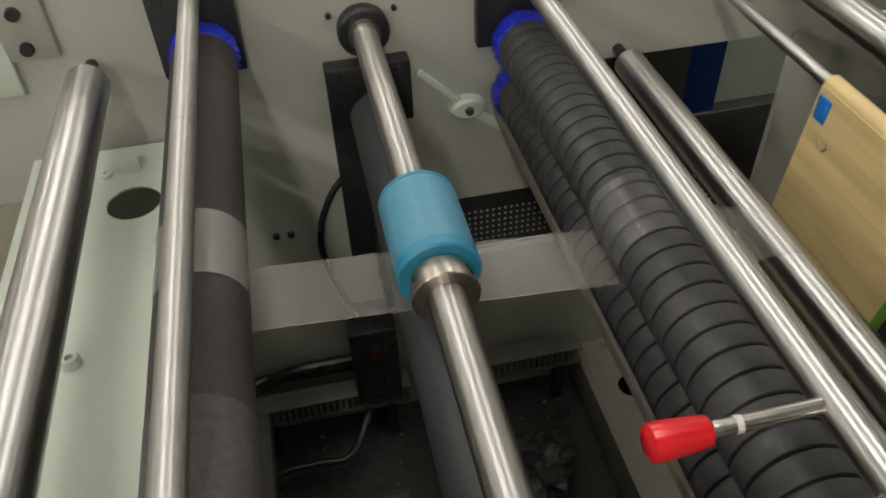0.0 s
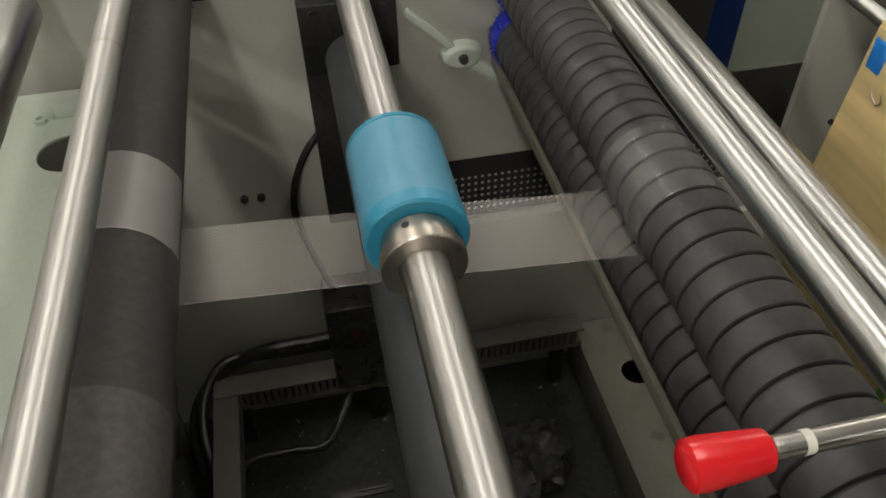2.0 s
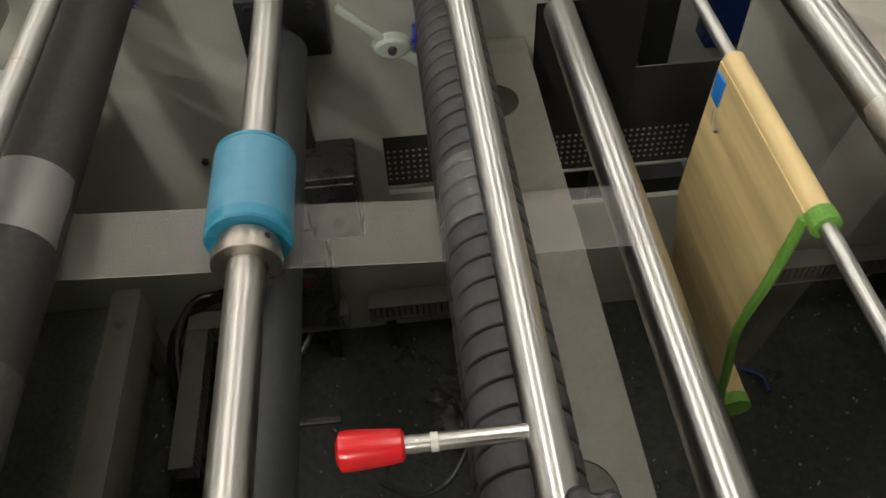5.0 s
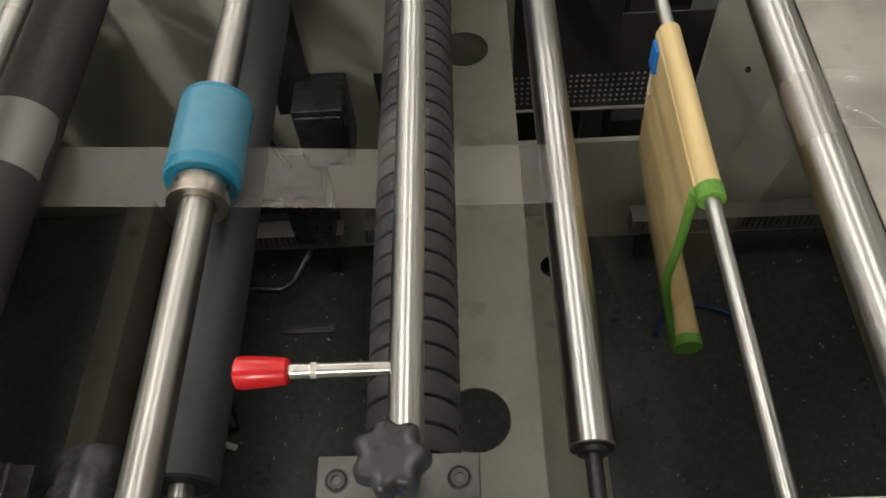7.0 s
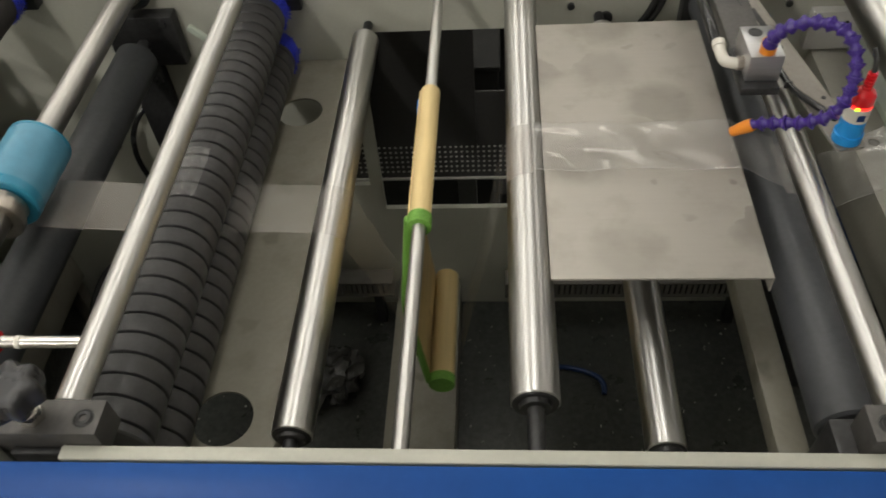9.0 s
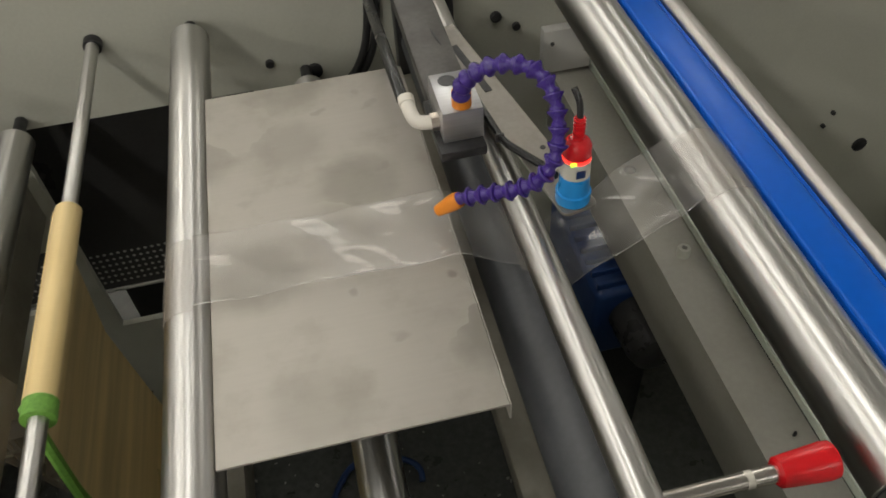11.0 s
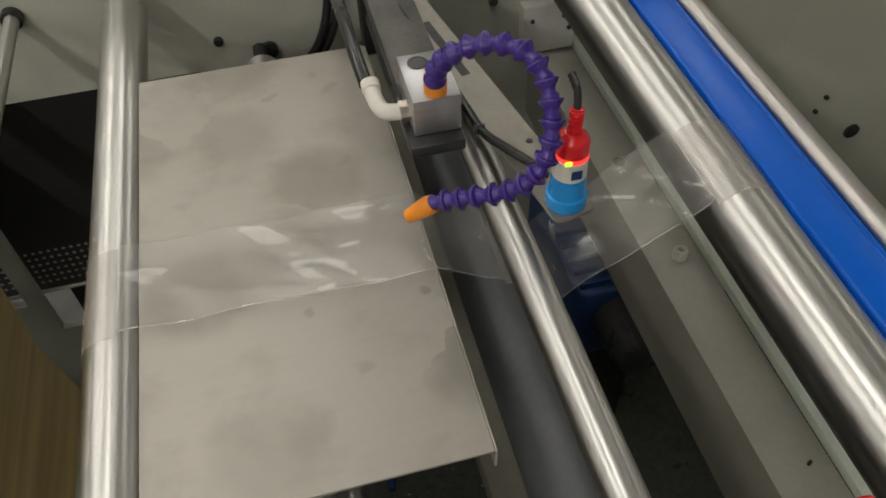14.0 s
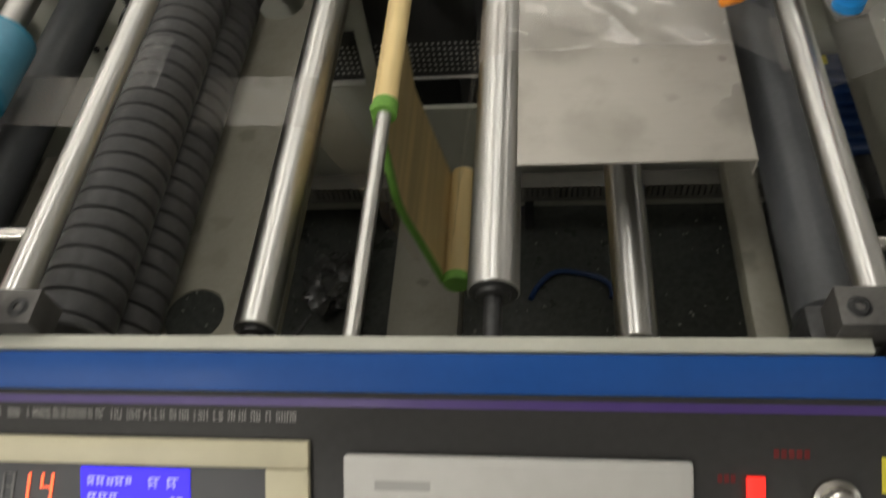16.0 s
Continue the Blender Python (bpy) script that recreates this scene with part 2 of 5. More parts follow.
BASEPAN = shader("oily_black_base", (0.060, 0.064, 0.058), 0.38, grain=0.3, grain_scale=90, bump=0.05, stain=0.5, stain_scale=16, stain_color=(0.036, 0.04, 0.036), rough_var=0.15)
DUCT = shader("grey_wiring_duct", (0.155, 0.148, 0.13), 0.5, grain=0.08, stain=0.3)
CABLE = shader("black_cable", (0.022, 0.022, 0.022), 0.28, grain=0.05, stain=0.1)
NAVY = shader("navy_motor_paint", (0.010, 0.038, 0.14), 0.4, grain=0.08, stain=0.2)
CONCRETE = shader("workshop_floor", (0.11, 0.11, 0.10), 0.55, grain=0.1, grain_scale=40, stain=0.4, stain_scale=2)
ROOMWALL = shader("workshop_wall", (0.78, 0.77, 0.74), 0.8, grain=0.05, stain=0.2, stain_scale=1)
YELLOW = shader("yellow_label", (0.75, 0.65, 0.05), 0.4, grain=0.02, stain=0.05)
WHITEPRINT = shader("white_print", (0.40, 0.39, 0.37), 0.5)
REDPRINT = shader("red_print", (0.14, 0.010, 0.010), 0.5)
CLEAR = shader("clear_dark_tube", (0.10, 0.10, 0.10), 0.15, grain=0.05)
CLEARBAG = shader("crumpled_film", (0.065, 0.065, 0.062), 0.25, grain=0.2, grain_scale=40, stain=0.5, stain_scale=40, stain_color=(0.05, 0.05, 0.05))
DIRT = shader("pale_scraps", (0.40, 0.39, 0.36), 0.6, grain=0.1)
WOOD = wood_material()
FILM = film_material()
FILMHAZE = film_material("taut_film", 0.18, 0.22, 0.30, (0.62, 0.56, 0.50), 0.015, 0.03)
FILMTHIN = film_material("thin_film", 0.08, 0.11, 0.26, (0.62, 0.57, 0.52), 0.02, 0.03)
FILMRIDGE = film_material("ridge_film", 0.08, 0.12, 0.2, (0.62, 0.60, 0.57), 0.02, 0.06)
FILMWRAP = film_material("wrapped_film", 0.30, 0.36, 0.30, (0.62, 0.58, 0.54), 0.05, 0.04)
FILMEDGE = film_material("film_edge", 0.20, 0.42)
ARMSTEEL = shader("dull_steel_strip", (0.30, 0.28, 0.25), 0.5, 0.5, grain=0.06, grain_scale=200, bump=0.03, stain=0.35, stain_scale=20)
LCD = glow("blue_lcd", (0.03, 0.01, 0.85), 1.0)
LCDTEXT = glow("lcd_text", (0.35, 0.33, 0.95), 0.9)
LED = glow("red_segment", (1.0, 0.13, 0.04), 2.2)
OFFSEGMENT = shader("unlit_segment", (0.16, 0.155, 0.15), 0.4)
LEDRING = glow("red_sensor_light", (1.0, 0.03, 0.02), 2.0)
LEDGREEN = glow("green_sensor_light", (0.5, 0.9, 0.05), 1.5)
LAMP = glow("red_rocker_light", (1.0, 0.03, 0.02), 0.8)
TUBE = glow("light_strip", (1.0, 0.98, 0.93), 2.0)


# ---------------------------------------------------------------- mesh tools
def finish(bm, sharp=35):
    for f in bm.faces:
        f.smooth = True
    lim = radians(sharp)
    for e in bm.edges:
        if len(e.link_faces) == 2 and e.calc_face_angle(0) > lim:
            e.smooth = False
    return bm


def part(name, bm, material, parent=None, label="", sharp=35):
    """Links a bmesh as one mesh object under a thing or part."""
    bmesh.ops.recalc_face_normals(bm, faces=bm.faces[:])
    finish(bm, sharp)
    me = bpy.data.meshes.new(name)
    bm.to_mesh(me)
    bm.free()
    mats = material if isinstance(material, (list, tuple)) else [material]
    for m in mats:
        me.materials.append(m)
    ob = new(name, me)
    if parent:
        ob.parent = parent
    if label:
        ob["label"] = label
    return ob


def thing(name, at, label, category, group="", kind=""):
    ob = new(name)
    ob.empty_display_size = 0.02
    ob.location = at
    return tagged(ob, label, category, group, kind)


def lathe(profile, seg=40, axis="Y", at=(0, 0, 0)):
    """A turned solid: profile is a run of (along, radius)."""
    bm = bmesh.new()
    rings = []
    for a, r in profile:
        ring = []
        for i in range(seg):
            t = 2 * math.pi * i / seg
            u, w = r * math.cos(t), r * math.sin(t)
            p = {"Y": (u, a, w), "Z": (u, w, a), "X": (a, u, w)}[axis]
            ring.append(bm.verts.new((p[0] + at[0], p[1] + at[1], p[2] + at[2])))
        rings.append(ring)
    for r0, r1 in zip(rings, rings[1:]):
        for i in range(seg):
            j = (i + 1) % seg
            bm.faces.new((r0[i], r0[j], r1[j], r1[i]))
    bm.faces.new(rings[0])
    bm.faces.new(rings[-1])
    return bm


def rod(y0, y1, r, chamfer=0.0015, seg=40):
    return lathe([(y0, r - chamfer), (y0 + chamfer, r), (y1 - chamfer, r), (y1, r - chamfer)], seg)


def box(x0, x1, y0, y1, z0, z1, bevel=0.001, seg=2, bm=None):
    own = bm is None
    b2 = bmesh.new()
    bmesh.ops.create_cube(b2, size=1.0)
    for v in b2.verts:
        v.co = Vector(((x0 + x1) / 2 + v.co.x * (x1 - x0), (y0 + y1) / 2 + v.co.y * (y1 - y0), (z0 + z1) / 2 + v.co.z * (z1 - z0)))
    if bevel:
        bmesh.ops.bevel(b2, geom=b2.edges[:] + b2.verts[:], offset=bevel, segments=seg, affect="EDGES", profile=0.5)
    return b2


def join(*bms):
    """One bmesh out of several."""
    out = bms[0]
    for b in bms[1:]:
        me = bpy.data.meshes.new("tmp")
        b.to_mesh(me)
        out.from_mesh(me)
        b.free()
        bpy.data.meshes.remove(me)
    return out


def sweep(points, r, seg=10, closed_ends=True, steps=6):
    """A round cable through points, smoothed by Catmull-Rom."""
    pts = [Vector(p) for p in points]
    fine = []
    for i in range(len(pts) - 1):
        p0, p1, p2, p3 = pts[max(i - 1, 0)], pts[i], pts[i + 1], pts[min(i + 2, len(pts) - 1)]
        for k in range(steps):
            t = k / steps
            fine.append(0.5 * ((2 * p1) + (p2 - p0) * t + (2 * p0 - 5 * p1 + 4 * p2 - p3) * t * t + (3 * p1 - p0 - 3 * p2 + p3) * t ** 3))
    fine.append(pts[-1])
    bm = bmesh.new()
    rings = []
    up = Vector((0.2, 0.1, 1)).normalized()
    for i, p in enumerate(fine):
        d = (fine[min(i + 1, len(fine) - 1)] - fine[max(i - 1, 0)]).normalized()
        s = d.cross(up)
        s = s.normalized() if s.length > 1e-4 else Vector((1, 0, 0))
        u = s.cross(d)
        up = u
        rings.append([bm.verts.new(p + r * (math.cos(2 * math.pi * k / seg) * s + math.sin(2 * math.pi * k / seg) * u)) for k in range(seg)])
    for r0, r1 in zip(rings, rings[1:]):
        for k in range(seg):
            j = (k + 1) % seg
            bm.faces.new((r0[k], r0[j], r1[j], r1[k]))
    bm.faces.new(rings[0])
    bm.faces.new(rings[-1])
    return bm


def moved(bm, m):
    bm.transform(m)
    return bm


def plate_with_holes(x0, x1, z0, z1, holes, seg=28):
    """A flat sheet in the xz-plane at y=0 with round (x, z, r) and square (x0, x1, z0, z1) holes cut by a grid fill."""
    bm = bmesh.new()

    def loop(pts):
        vs = [bm.verts.new((p[0], 0, p[1])) for p in pts]
        for i in range(len(vs)):
            bm.edges.new((vs[i], vs[(i + 1) % len(vs)]))

    loop([(x0, z0), (x1, z0), (x1, z1), (x0, z1)])
    for h in holes:
        if len(h) == 3:
            loop([(h[0] + h[2] * math.cos(2 * math.pi * i / seg), h[1] + h[2] * math.sin(2 * math.pi * i / seg)) for i in range(seg)])
        else:
            loop([(h[0], h[2]), (h[1], h[2]), (h[1], h[3]), (h[0], h[3])])
    bmesh.ops.triangle_fill(bm, edges=bm.edges[:], use_beauty=True, use_dissolve=False)
    return bm


def thick_sheet(x0, x1, z0, z1, holes, y0, y1):
    bm = plate_with_holes(x0, x1, z0, z1, holes)
    res = bmesh.ops.extrude_face_region(bm, geom=bm.faces[:])
    for v in res["geom"]:
        if isinstance(v, bmesh.types.BMVert):
            v.co.y = y1 - y0
    moved(bm, Matrix.Translation((0, y0, 0)))
    return bm


# ---------------------------------------------------------------- the room and the machine's frame
FAR, NEAR_IN, NEAR_OUT, TOP = 0.945, 0.080, 0.068, 1.084


def build_room():
    tagged(part("floor", box(-6, 6, -5, 6, -0.1, 0.0, 0), CONCRETE), "grey concrete workshop floor", "floor", kind="structure")
    tagged(part("ceiling", box(-6, 6, -5, 6, CEILING, CEILING + 0.1, 0), ROOMWALL), "pale workshop ceiling", "ceiling", kind="structure")
    for n, b in (("wall_north", (-6, 6, 6, 6.1)), ("wall_south", (-6, 6, -5.1, -5)), ("wall_east", (6, 6.1, -5, 6)), ("wall_west", (-6.1, -6, -5, 6))):
        tagged(part(n, box(*b, 0, CEILING, 0), ROOMWALL), "plain off-white workshop wall", "wall", kind="structure")
    for x, y, watts, upward, wide in TUBES:
        t = thing("ceiling_light", (x, y, CEILING - 0.50), "long unseen fluorescent light strip hung from the ceiling", "ceiling light", "ceiling lights")
        part("housing", box(-wide / 2 - 0.02, wide / 2 + 0.02, -0.65, 0.65, 0.02, 0.06, 0.004), WHITEPLASTIC, t)
        part("diffuser", box(-wide / 2, wide / 2, -0.62, 0.62, 0.0, 0.019, 0.004), TUBE, t)
        lamp = bpy.data.lights.new("strip_light", "AREA")
        lamp.shape, lamp.size, lamp.size_y, lamp.energy, lamp.color = "RECTANGLE", wide, 1.25, watts, (1.0, 0.965, 0.895)
        ob = new("strip_light", lamp)
        ob.location = (x, y, CEILING - 0.51)
        # uplight added as fill: it brightens the ceiling that the chrome mirrors
        up = lamp.copy()
        up.energy = upward
        ob = new("ceiling_fill", up)
        ob.location = (x, y, CEILING - 0.43)
        ob.rotation_euler = (math.pi, 0, 0)
        for sy in (-0.5, 0.5):
            part("hanger", box(-0.004, 0.004, sy - 0.004, sy + 0.004, 0.061, 0.5, 0), WHITEPLASTIC, t)


def build_frame():
    # far side wall with its opening and holes
    holes = [(0.150, 0.480, 0.464, 0.898), (-0.095, 0.125, 0.535, 0.670)]
    w = tagged(part("wall_far", thick_sheet(-1.0, 1.9, 0.1, 1.16, holes, FAR, FAR + 0.012), CREAM), "cream painted steel side wall of the machine", "machine wall", kind="structure")
    # near side wall, with the two slots for the lever blocks
    bm = join(box(-1.0, -0.022, NEAR_OUT, NEAR_IN, 0.1, TOP, 0.0012), box(0.034, 0.695, NEAR_OUT, NEAR_IN, 0.1, TOP, 0.0012),
              box(0.752, 0.785, NEAR_OUT, NEAR_IN, 0.1, TOP, 0.0012), box(-0.022, 0.034, NEAR_OUT, NEAR_IN, 0.1, 1.05, 0.0012),
              box(0.695, 0.752, NEAR_OUT, NEAR_IN, 0.1, 1.03, 0.0012))
    tagged(part("wall_near", bm, CREAM), "cream painted steel side wall nearest the operator", "machine wall", kind="structure")
    tagged(part("wall_near_right", box(0.787, 1.9, NEAR_OUT, NEAR_IN, 0.1, 0.95, 0.0012), CREAM), "lower cream steel side wall", "machine wall", kind="structure")
    tagged(part("wall_left", box(-1.0, -0.99, NEAR_IN, FAR, 0.1, 1.0, 0.001), CREAM), "cream steel end wall of the machine", "machine wall", kind="structure")
    tagged(part("wall_right", box(1.89, 1.9, NEAR_IN, FAR, 0.1, 0.9, 0.001), CREAM), "cream steel end wall of the machine", "machine wall", kind="structure")
    tagged(part("base_pan", box(-1.0, 1.9, NEAR_IN, FAR, 0.10, 0.14, 0.002), BASEPAN), "oily black steel base pan inside the machine", "base pan", kind="structure")
    build_console()


def build_console():
    """The operator's sloping desk on the outside of the near wall; u runs down the slope from its top edge."""
    f = thing("control_panel", (0, NEAR_OUT - 0.0005, TOP - 0.0015), "sloping black control desk with a blue band and lit displays", "control panel")
    f.rotation_euler[0] = radians(-55)

    def slab(x0, x1, u0, u1, h0, h1, bevel=0.0):
        return box(x0, x1, -h1, -h0, -u1, -u0, bevel)
    L, wide = 0.30, 0.782
    part("desk_body", box(-1.0, wide, 0.0, 0.012, -L, -0.016, 0.001), CREAM, f, "cream painted desk body")
    part("blue_band", slab(-1.0, wide, 0.0012, 0.0305, 0.0005, 0.0030, 0.0008), BANDBLUE, f, "dull blue painted band")
    part("black_face", slab(-1.0, wide, 0.0308, L, 0.0005, 0.0025, 0.0006), PANELBLACK, f)
    part("violet_line", slab(-1.0, wide, 0.0350, 0.0415, 0.0026, 0.0029), PURPLE, f)
    # a line of pale lettering that cannot be made out
    rnd = random.Random(3)
    x = -0.09
    while x < 0.283:
        wd = rnd.uniform(0.0022, 0.0034)
        st = slab(x, x + 0.0006, 0.0455, 0.0535, 0.0026, 0.0029)
        if rnd.random() < 0.7:
            st = join(st, slab(x + wd - 0.0004, x + wd + 0.0002, 0.0455, 0.0535, 0.0026, 0.0029))
        if rnd.random() < 0.6:
            k = rnd.choice((0.0456, 0.0490, 0.0528))
            st = join(st, slab(x + 0.0007, x + wd - 0.0005, k, k + 0.0006, 0.0026, 0.0029))
        part("print_bar", st, WHITEPRINT, f)
        x += wd + (0.0050 if rnd.random() < 0.13 else 0.0016)
    # display unit
    d = part("display_frame", join(slab(-0.10, 0.2935, 0.0665, 0.0872, 0.0026, 0.0100, 0.002), slab(0.2595, 0.2935, 0.0874, 0.20, 0.0026, 0.0100, 0.002),
                                   slab(-0.10, -0.07, 0.0874, 0.20, 0.0026, 0.0100, 0.002), slab(-0.10, 0.2935, 0.2002, 0.225, 0.0026, 0.0100, 0.002)), CREAMPLASTIC, f, "cream plastic display frame")
    part("display_window", slab(-0.0698, 0.2593, 0.0876, 0.1998, 0.0026, 0.0050), DISPLAYGREY, d, "smoked display window")
    part("lcd_screen", slab(0.110, 0.199, 0.0900, 0.145, 0.0052, 0.0060), LCD, d, "lit blue lcd screen")
    for x, u, w, h in ((0.116, 0.097, 0.006, 0.007), (0.1235, 0.097, 0.007, 0.007), (0.132, 0.098, 0.006, 0.006), (0.139, 0.097, 0.007, 0.007), (0.1475, 0.097, 0.005, 0.006), (0.166, 0.097, 0.009, 0.008), (0.181, 0.097, 0.009, 0.008),
                       (0.116, 0.110, 0.007, 0.008), (0.125, 0.110, 0.007, 0.008), (0.134, 0.110, 0.006, 0.008), (0.183, 0.112, 0.003, 0.006), (0.188, 0.112, 0.005, 0.006)):
        part("lcd_text_bar", join(slab(x, x + w, u, u + 0.0012, 0.0061, 0.0064), slab(x, x + 0.0012, u + 0.0013, u + h, 0.0061, 0.0064), slab(x + w * 0.55, x + w * 0.55 + 0.0011, u + 0.0013, u + h, 0.0061, 0.0064), slab(x + 0.0014, x + w * 0.5, u + h * 0.6, u + h * 0.6 + 0.001, 0.0061, 0.0064)), LCDTEXT, d)
    for x0, w, segs, m in ((0.026, 0.010, "abcdefg", OFFSEGMENT), (0.042, 0.010, "abcdefg", OFFSEGMENT), (0.055, 0.010, "bc", LED), (0.0745, 0.010, "bcfg", LED)):
        part("segment_digit", seven_segment(x0, -0.1180, w, 0.0222, segs, -0.0056), m, d, "red lit digit" if m is LED else "unlit grey digit")
    # grey instrument, switch, chrome knob
    b = part("grey_instrument", slab(0.3200, 0.5705, 0.0750, 0.21, 0.0026, 0.0120, 0.003), GREYPLASTIC, f, "grey plastic instrument housing")
    part("instrument_face", slab(0.3285, 0.5625, 0.0820, 0.20, 0.0121, 0.0128, 0.0004), GREYPLASTIC, b)
    part("label_bar", slab(0.344, 0.385, 0.0925, 0.0995, 0.0129, 0.0131), WHITEPRINT, b)
    part("red_switch", slab(0.6070, 0.6195, 0.0850, 0.1020, 0.0026, 0.0070, 0.001), LAMP, f, "red lit rocker switch")
    for x0, x1, u0, u1 in ((0.626, 0.6515, 0.0660, 0.0725), (0.588, 0.6015, 0.0845, 0.0905)):
        n = 5 if x1 - x0 > 0.02 else 3
        for k in range(n):
            a = x0 + (x1 - x0) * k / n
            part("red_label_bar", slab(a, a + (x1 - x0) / n * 0.7, u0, u1, 0.0026, 0.0029), REDPRINT, f)
    part("chrome_knob", moved(lathe([(0.0026, 0.0160), (0.008, 0.0160), (0.0095, 0.0125), (0.020, 0.0115), (0.0215, 0.0095), (0.0216, 0.0)], 32, "Z"), pose(0.666, 0, -0.1010, 90)), BRIGHTROD, f, "chrome selector knob")
    part("yellow_label", slab(0.697, 0.712, 0.0700, 0.0950, 0.0026, 0.0029), YELLOW, f)


def seven_segment(x, z, w, h, segs, y):
    t = 0.0016
    s = {"a": (0, w, h - t, h), "g": (0, w, h / 2 - t / 2, h / 2 + t / 2), "d": (0, w, 0, t), "f": (0, t, h / 2, h), "b": (w - t, w, h / 2, h), "e": (0, t, 0, h / 2), "c": (w - t, w, 0, h / 2)}
    bm = None
    for c in segs:
        a = s[c]
        b = box(x + a[0], x + a[1], y - 0.0006, y, z + a[2] + 0.0004, z + a[3] - 0.0004, 0)
        bm = join(bm, b) if bm else b
    return moved(bm, Matrix.Translation((x, 0, z)) @ Matrix(((1, 0, 0.15, 0), (0, 1, 0, 0), (0, 0, 1, 0), (0, 0, 0, 1))) @ Matrix.Translation((-x, 0, -z)))


# ---------------------------------------------------------------- rollers
def pin_roller(x, z, r, y0, y1, label, mat=CHROME, pin_far=FAR, pin_near=NEAR_IN, pin_r=0.009, name="guide_roller"):
    t = thing(name, (x, 0, z), label, "roller", "guide rollers")
    part("roller_tube", lathe([(y0 + 0.004, r - 0.007), (y0 + 0.004, r - 0.004), (y0, r - 0.003), (y0, r - 0.001), (y0 + 0.001, r), (y1 - 0.001, r), (y1, r - 0.001), (y1, r - 0.003), (y1 - 0.004, r - 0.004), (y1 - 0.004, r - 0.007)], 56), mat, t)
    for ye, d in ((y0, -1), (y1, 1)):
        part("end_cap", lathe([(ye - d * 0.006, r - 0.0075), (ye - d * 0.002, r - 0.0075), (ye + d * 0.0006, r - 0.0012), (ye + d * 0.0016, r - 0.0022), (ye + d * 0.0014, 0.016), (ye + d * 0.0060, 0.0145), (ye + d * 0.0064, 0.0098)][::d], 40), DARKSTEEL, t, "dark bearing end cap")
    part("pin", rod(pin_near, y0 + 0.012, pin_r * 0.9), DARKSTEEL, t, "black shaft pin")
    part("pin", rod(y1 - 0.012, pin_far, pin_r * 0.9), DARKSTEEL, t, "black shaft pin")
    return t


def plain_shaft(x, z, r, y0, y1, name, label, mat=SATIN):
    t = thing(name, (x, 0, z), label, "shaft")
    part("bar", rod(y0, y1, r), mat, t)
    part("end_collar", lathe([(y1 - 0.012, r + 0.0003), (y1 - 0.0115, r + 0.0035), (y1 - 0.0005, r + 0.004)], 32), DARKSTEEL, t, "black collar at the wall")
    return t


def brush_ring(y, r, length, seed):
    """A ring of short bristles at a roller's end."""
    rnd = random.Random(seed)
    bm = lathe([(y - 0.017, r * 0.96), (y - 0.014, r * 1.02), (y + 0.012, r * 1.03), (y + 0.017, r * 0.97)], 40)
    for i in range(260):
        a = rnd.uniform(0, 2 * math.pi)
        y0 = y + rnd.uniform(-0.017, 0.016)
        d = Vector((math.cos(a), rnd.uniform(-0.5, 0.5), math.sin(a))).normalized()
        s = d.cross(Vector((0, 1, 0))).normalized() * 0.0016
        base = Vector((math.cos(a) * r * 0.9, y0, math.sin(a) * r * 0.9))
        tip = base + d * (length + r * 0.1) * rnd.uniform(0.8, 1.15)
        u = d.cross(s)
        vs = [bm.verts.new(base + s), bm.verts.new(base - s * 0.5 + u), bm.verts.new(base - s * 0.5 - u), bm.verts.new(tip)]
        for tri in ((0, 1, 3), (1, 2, 3), (2, 0, 3)):
            bm.faces.new([vs[k] for k in tri])
    return bm


def grooved_profile(y0, y1, r, first, pitch, w=0.0030, depth=0.0048):
    """Even rounded ridges between narrow square grooves."""
    out = [(y0, r - 0.012), (y0, r - 0.002), (y0 + 0.002, r)]
    y = first
    while y < y1 - 0.006:
        out += [(y - w / 2 - 0.0022, r), (y - w / 2 - 0.0006, r - 0.0005), (y - w / 2, r - 0.0014), (y - w / 2 + 0.0002, r - depth), (y + w / 2 - 0.0002, r - depth), (y + w / 2, r - 0.0014), (y + w / 2 + 0.0006, r - 0.0005), (y + w / 2 + 0.0022, r)]
        y += pitch
    return out + [(y1 - 0.002, r), (y1, r - 0.002), (y1, r - 0.012)]


GROOVE0, GROOVE = 0.1468, 0.02475


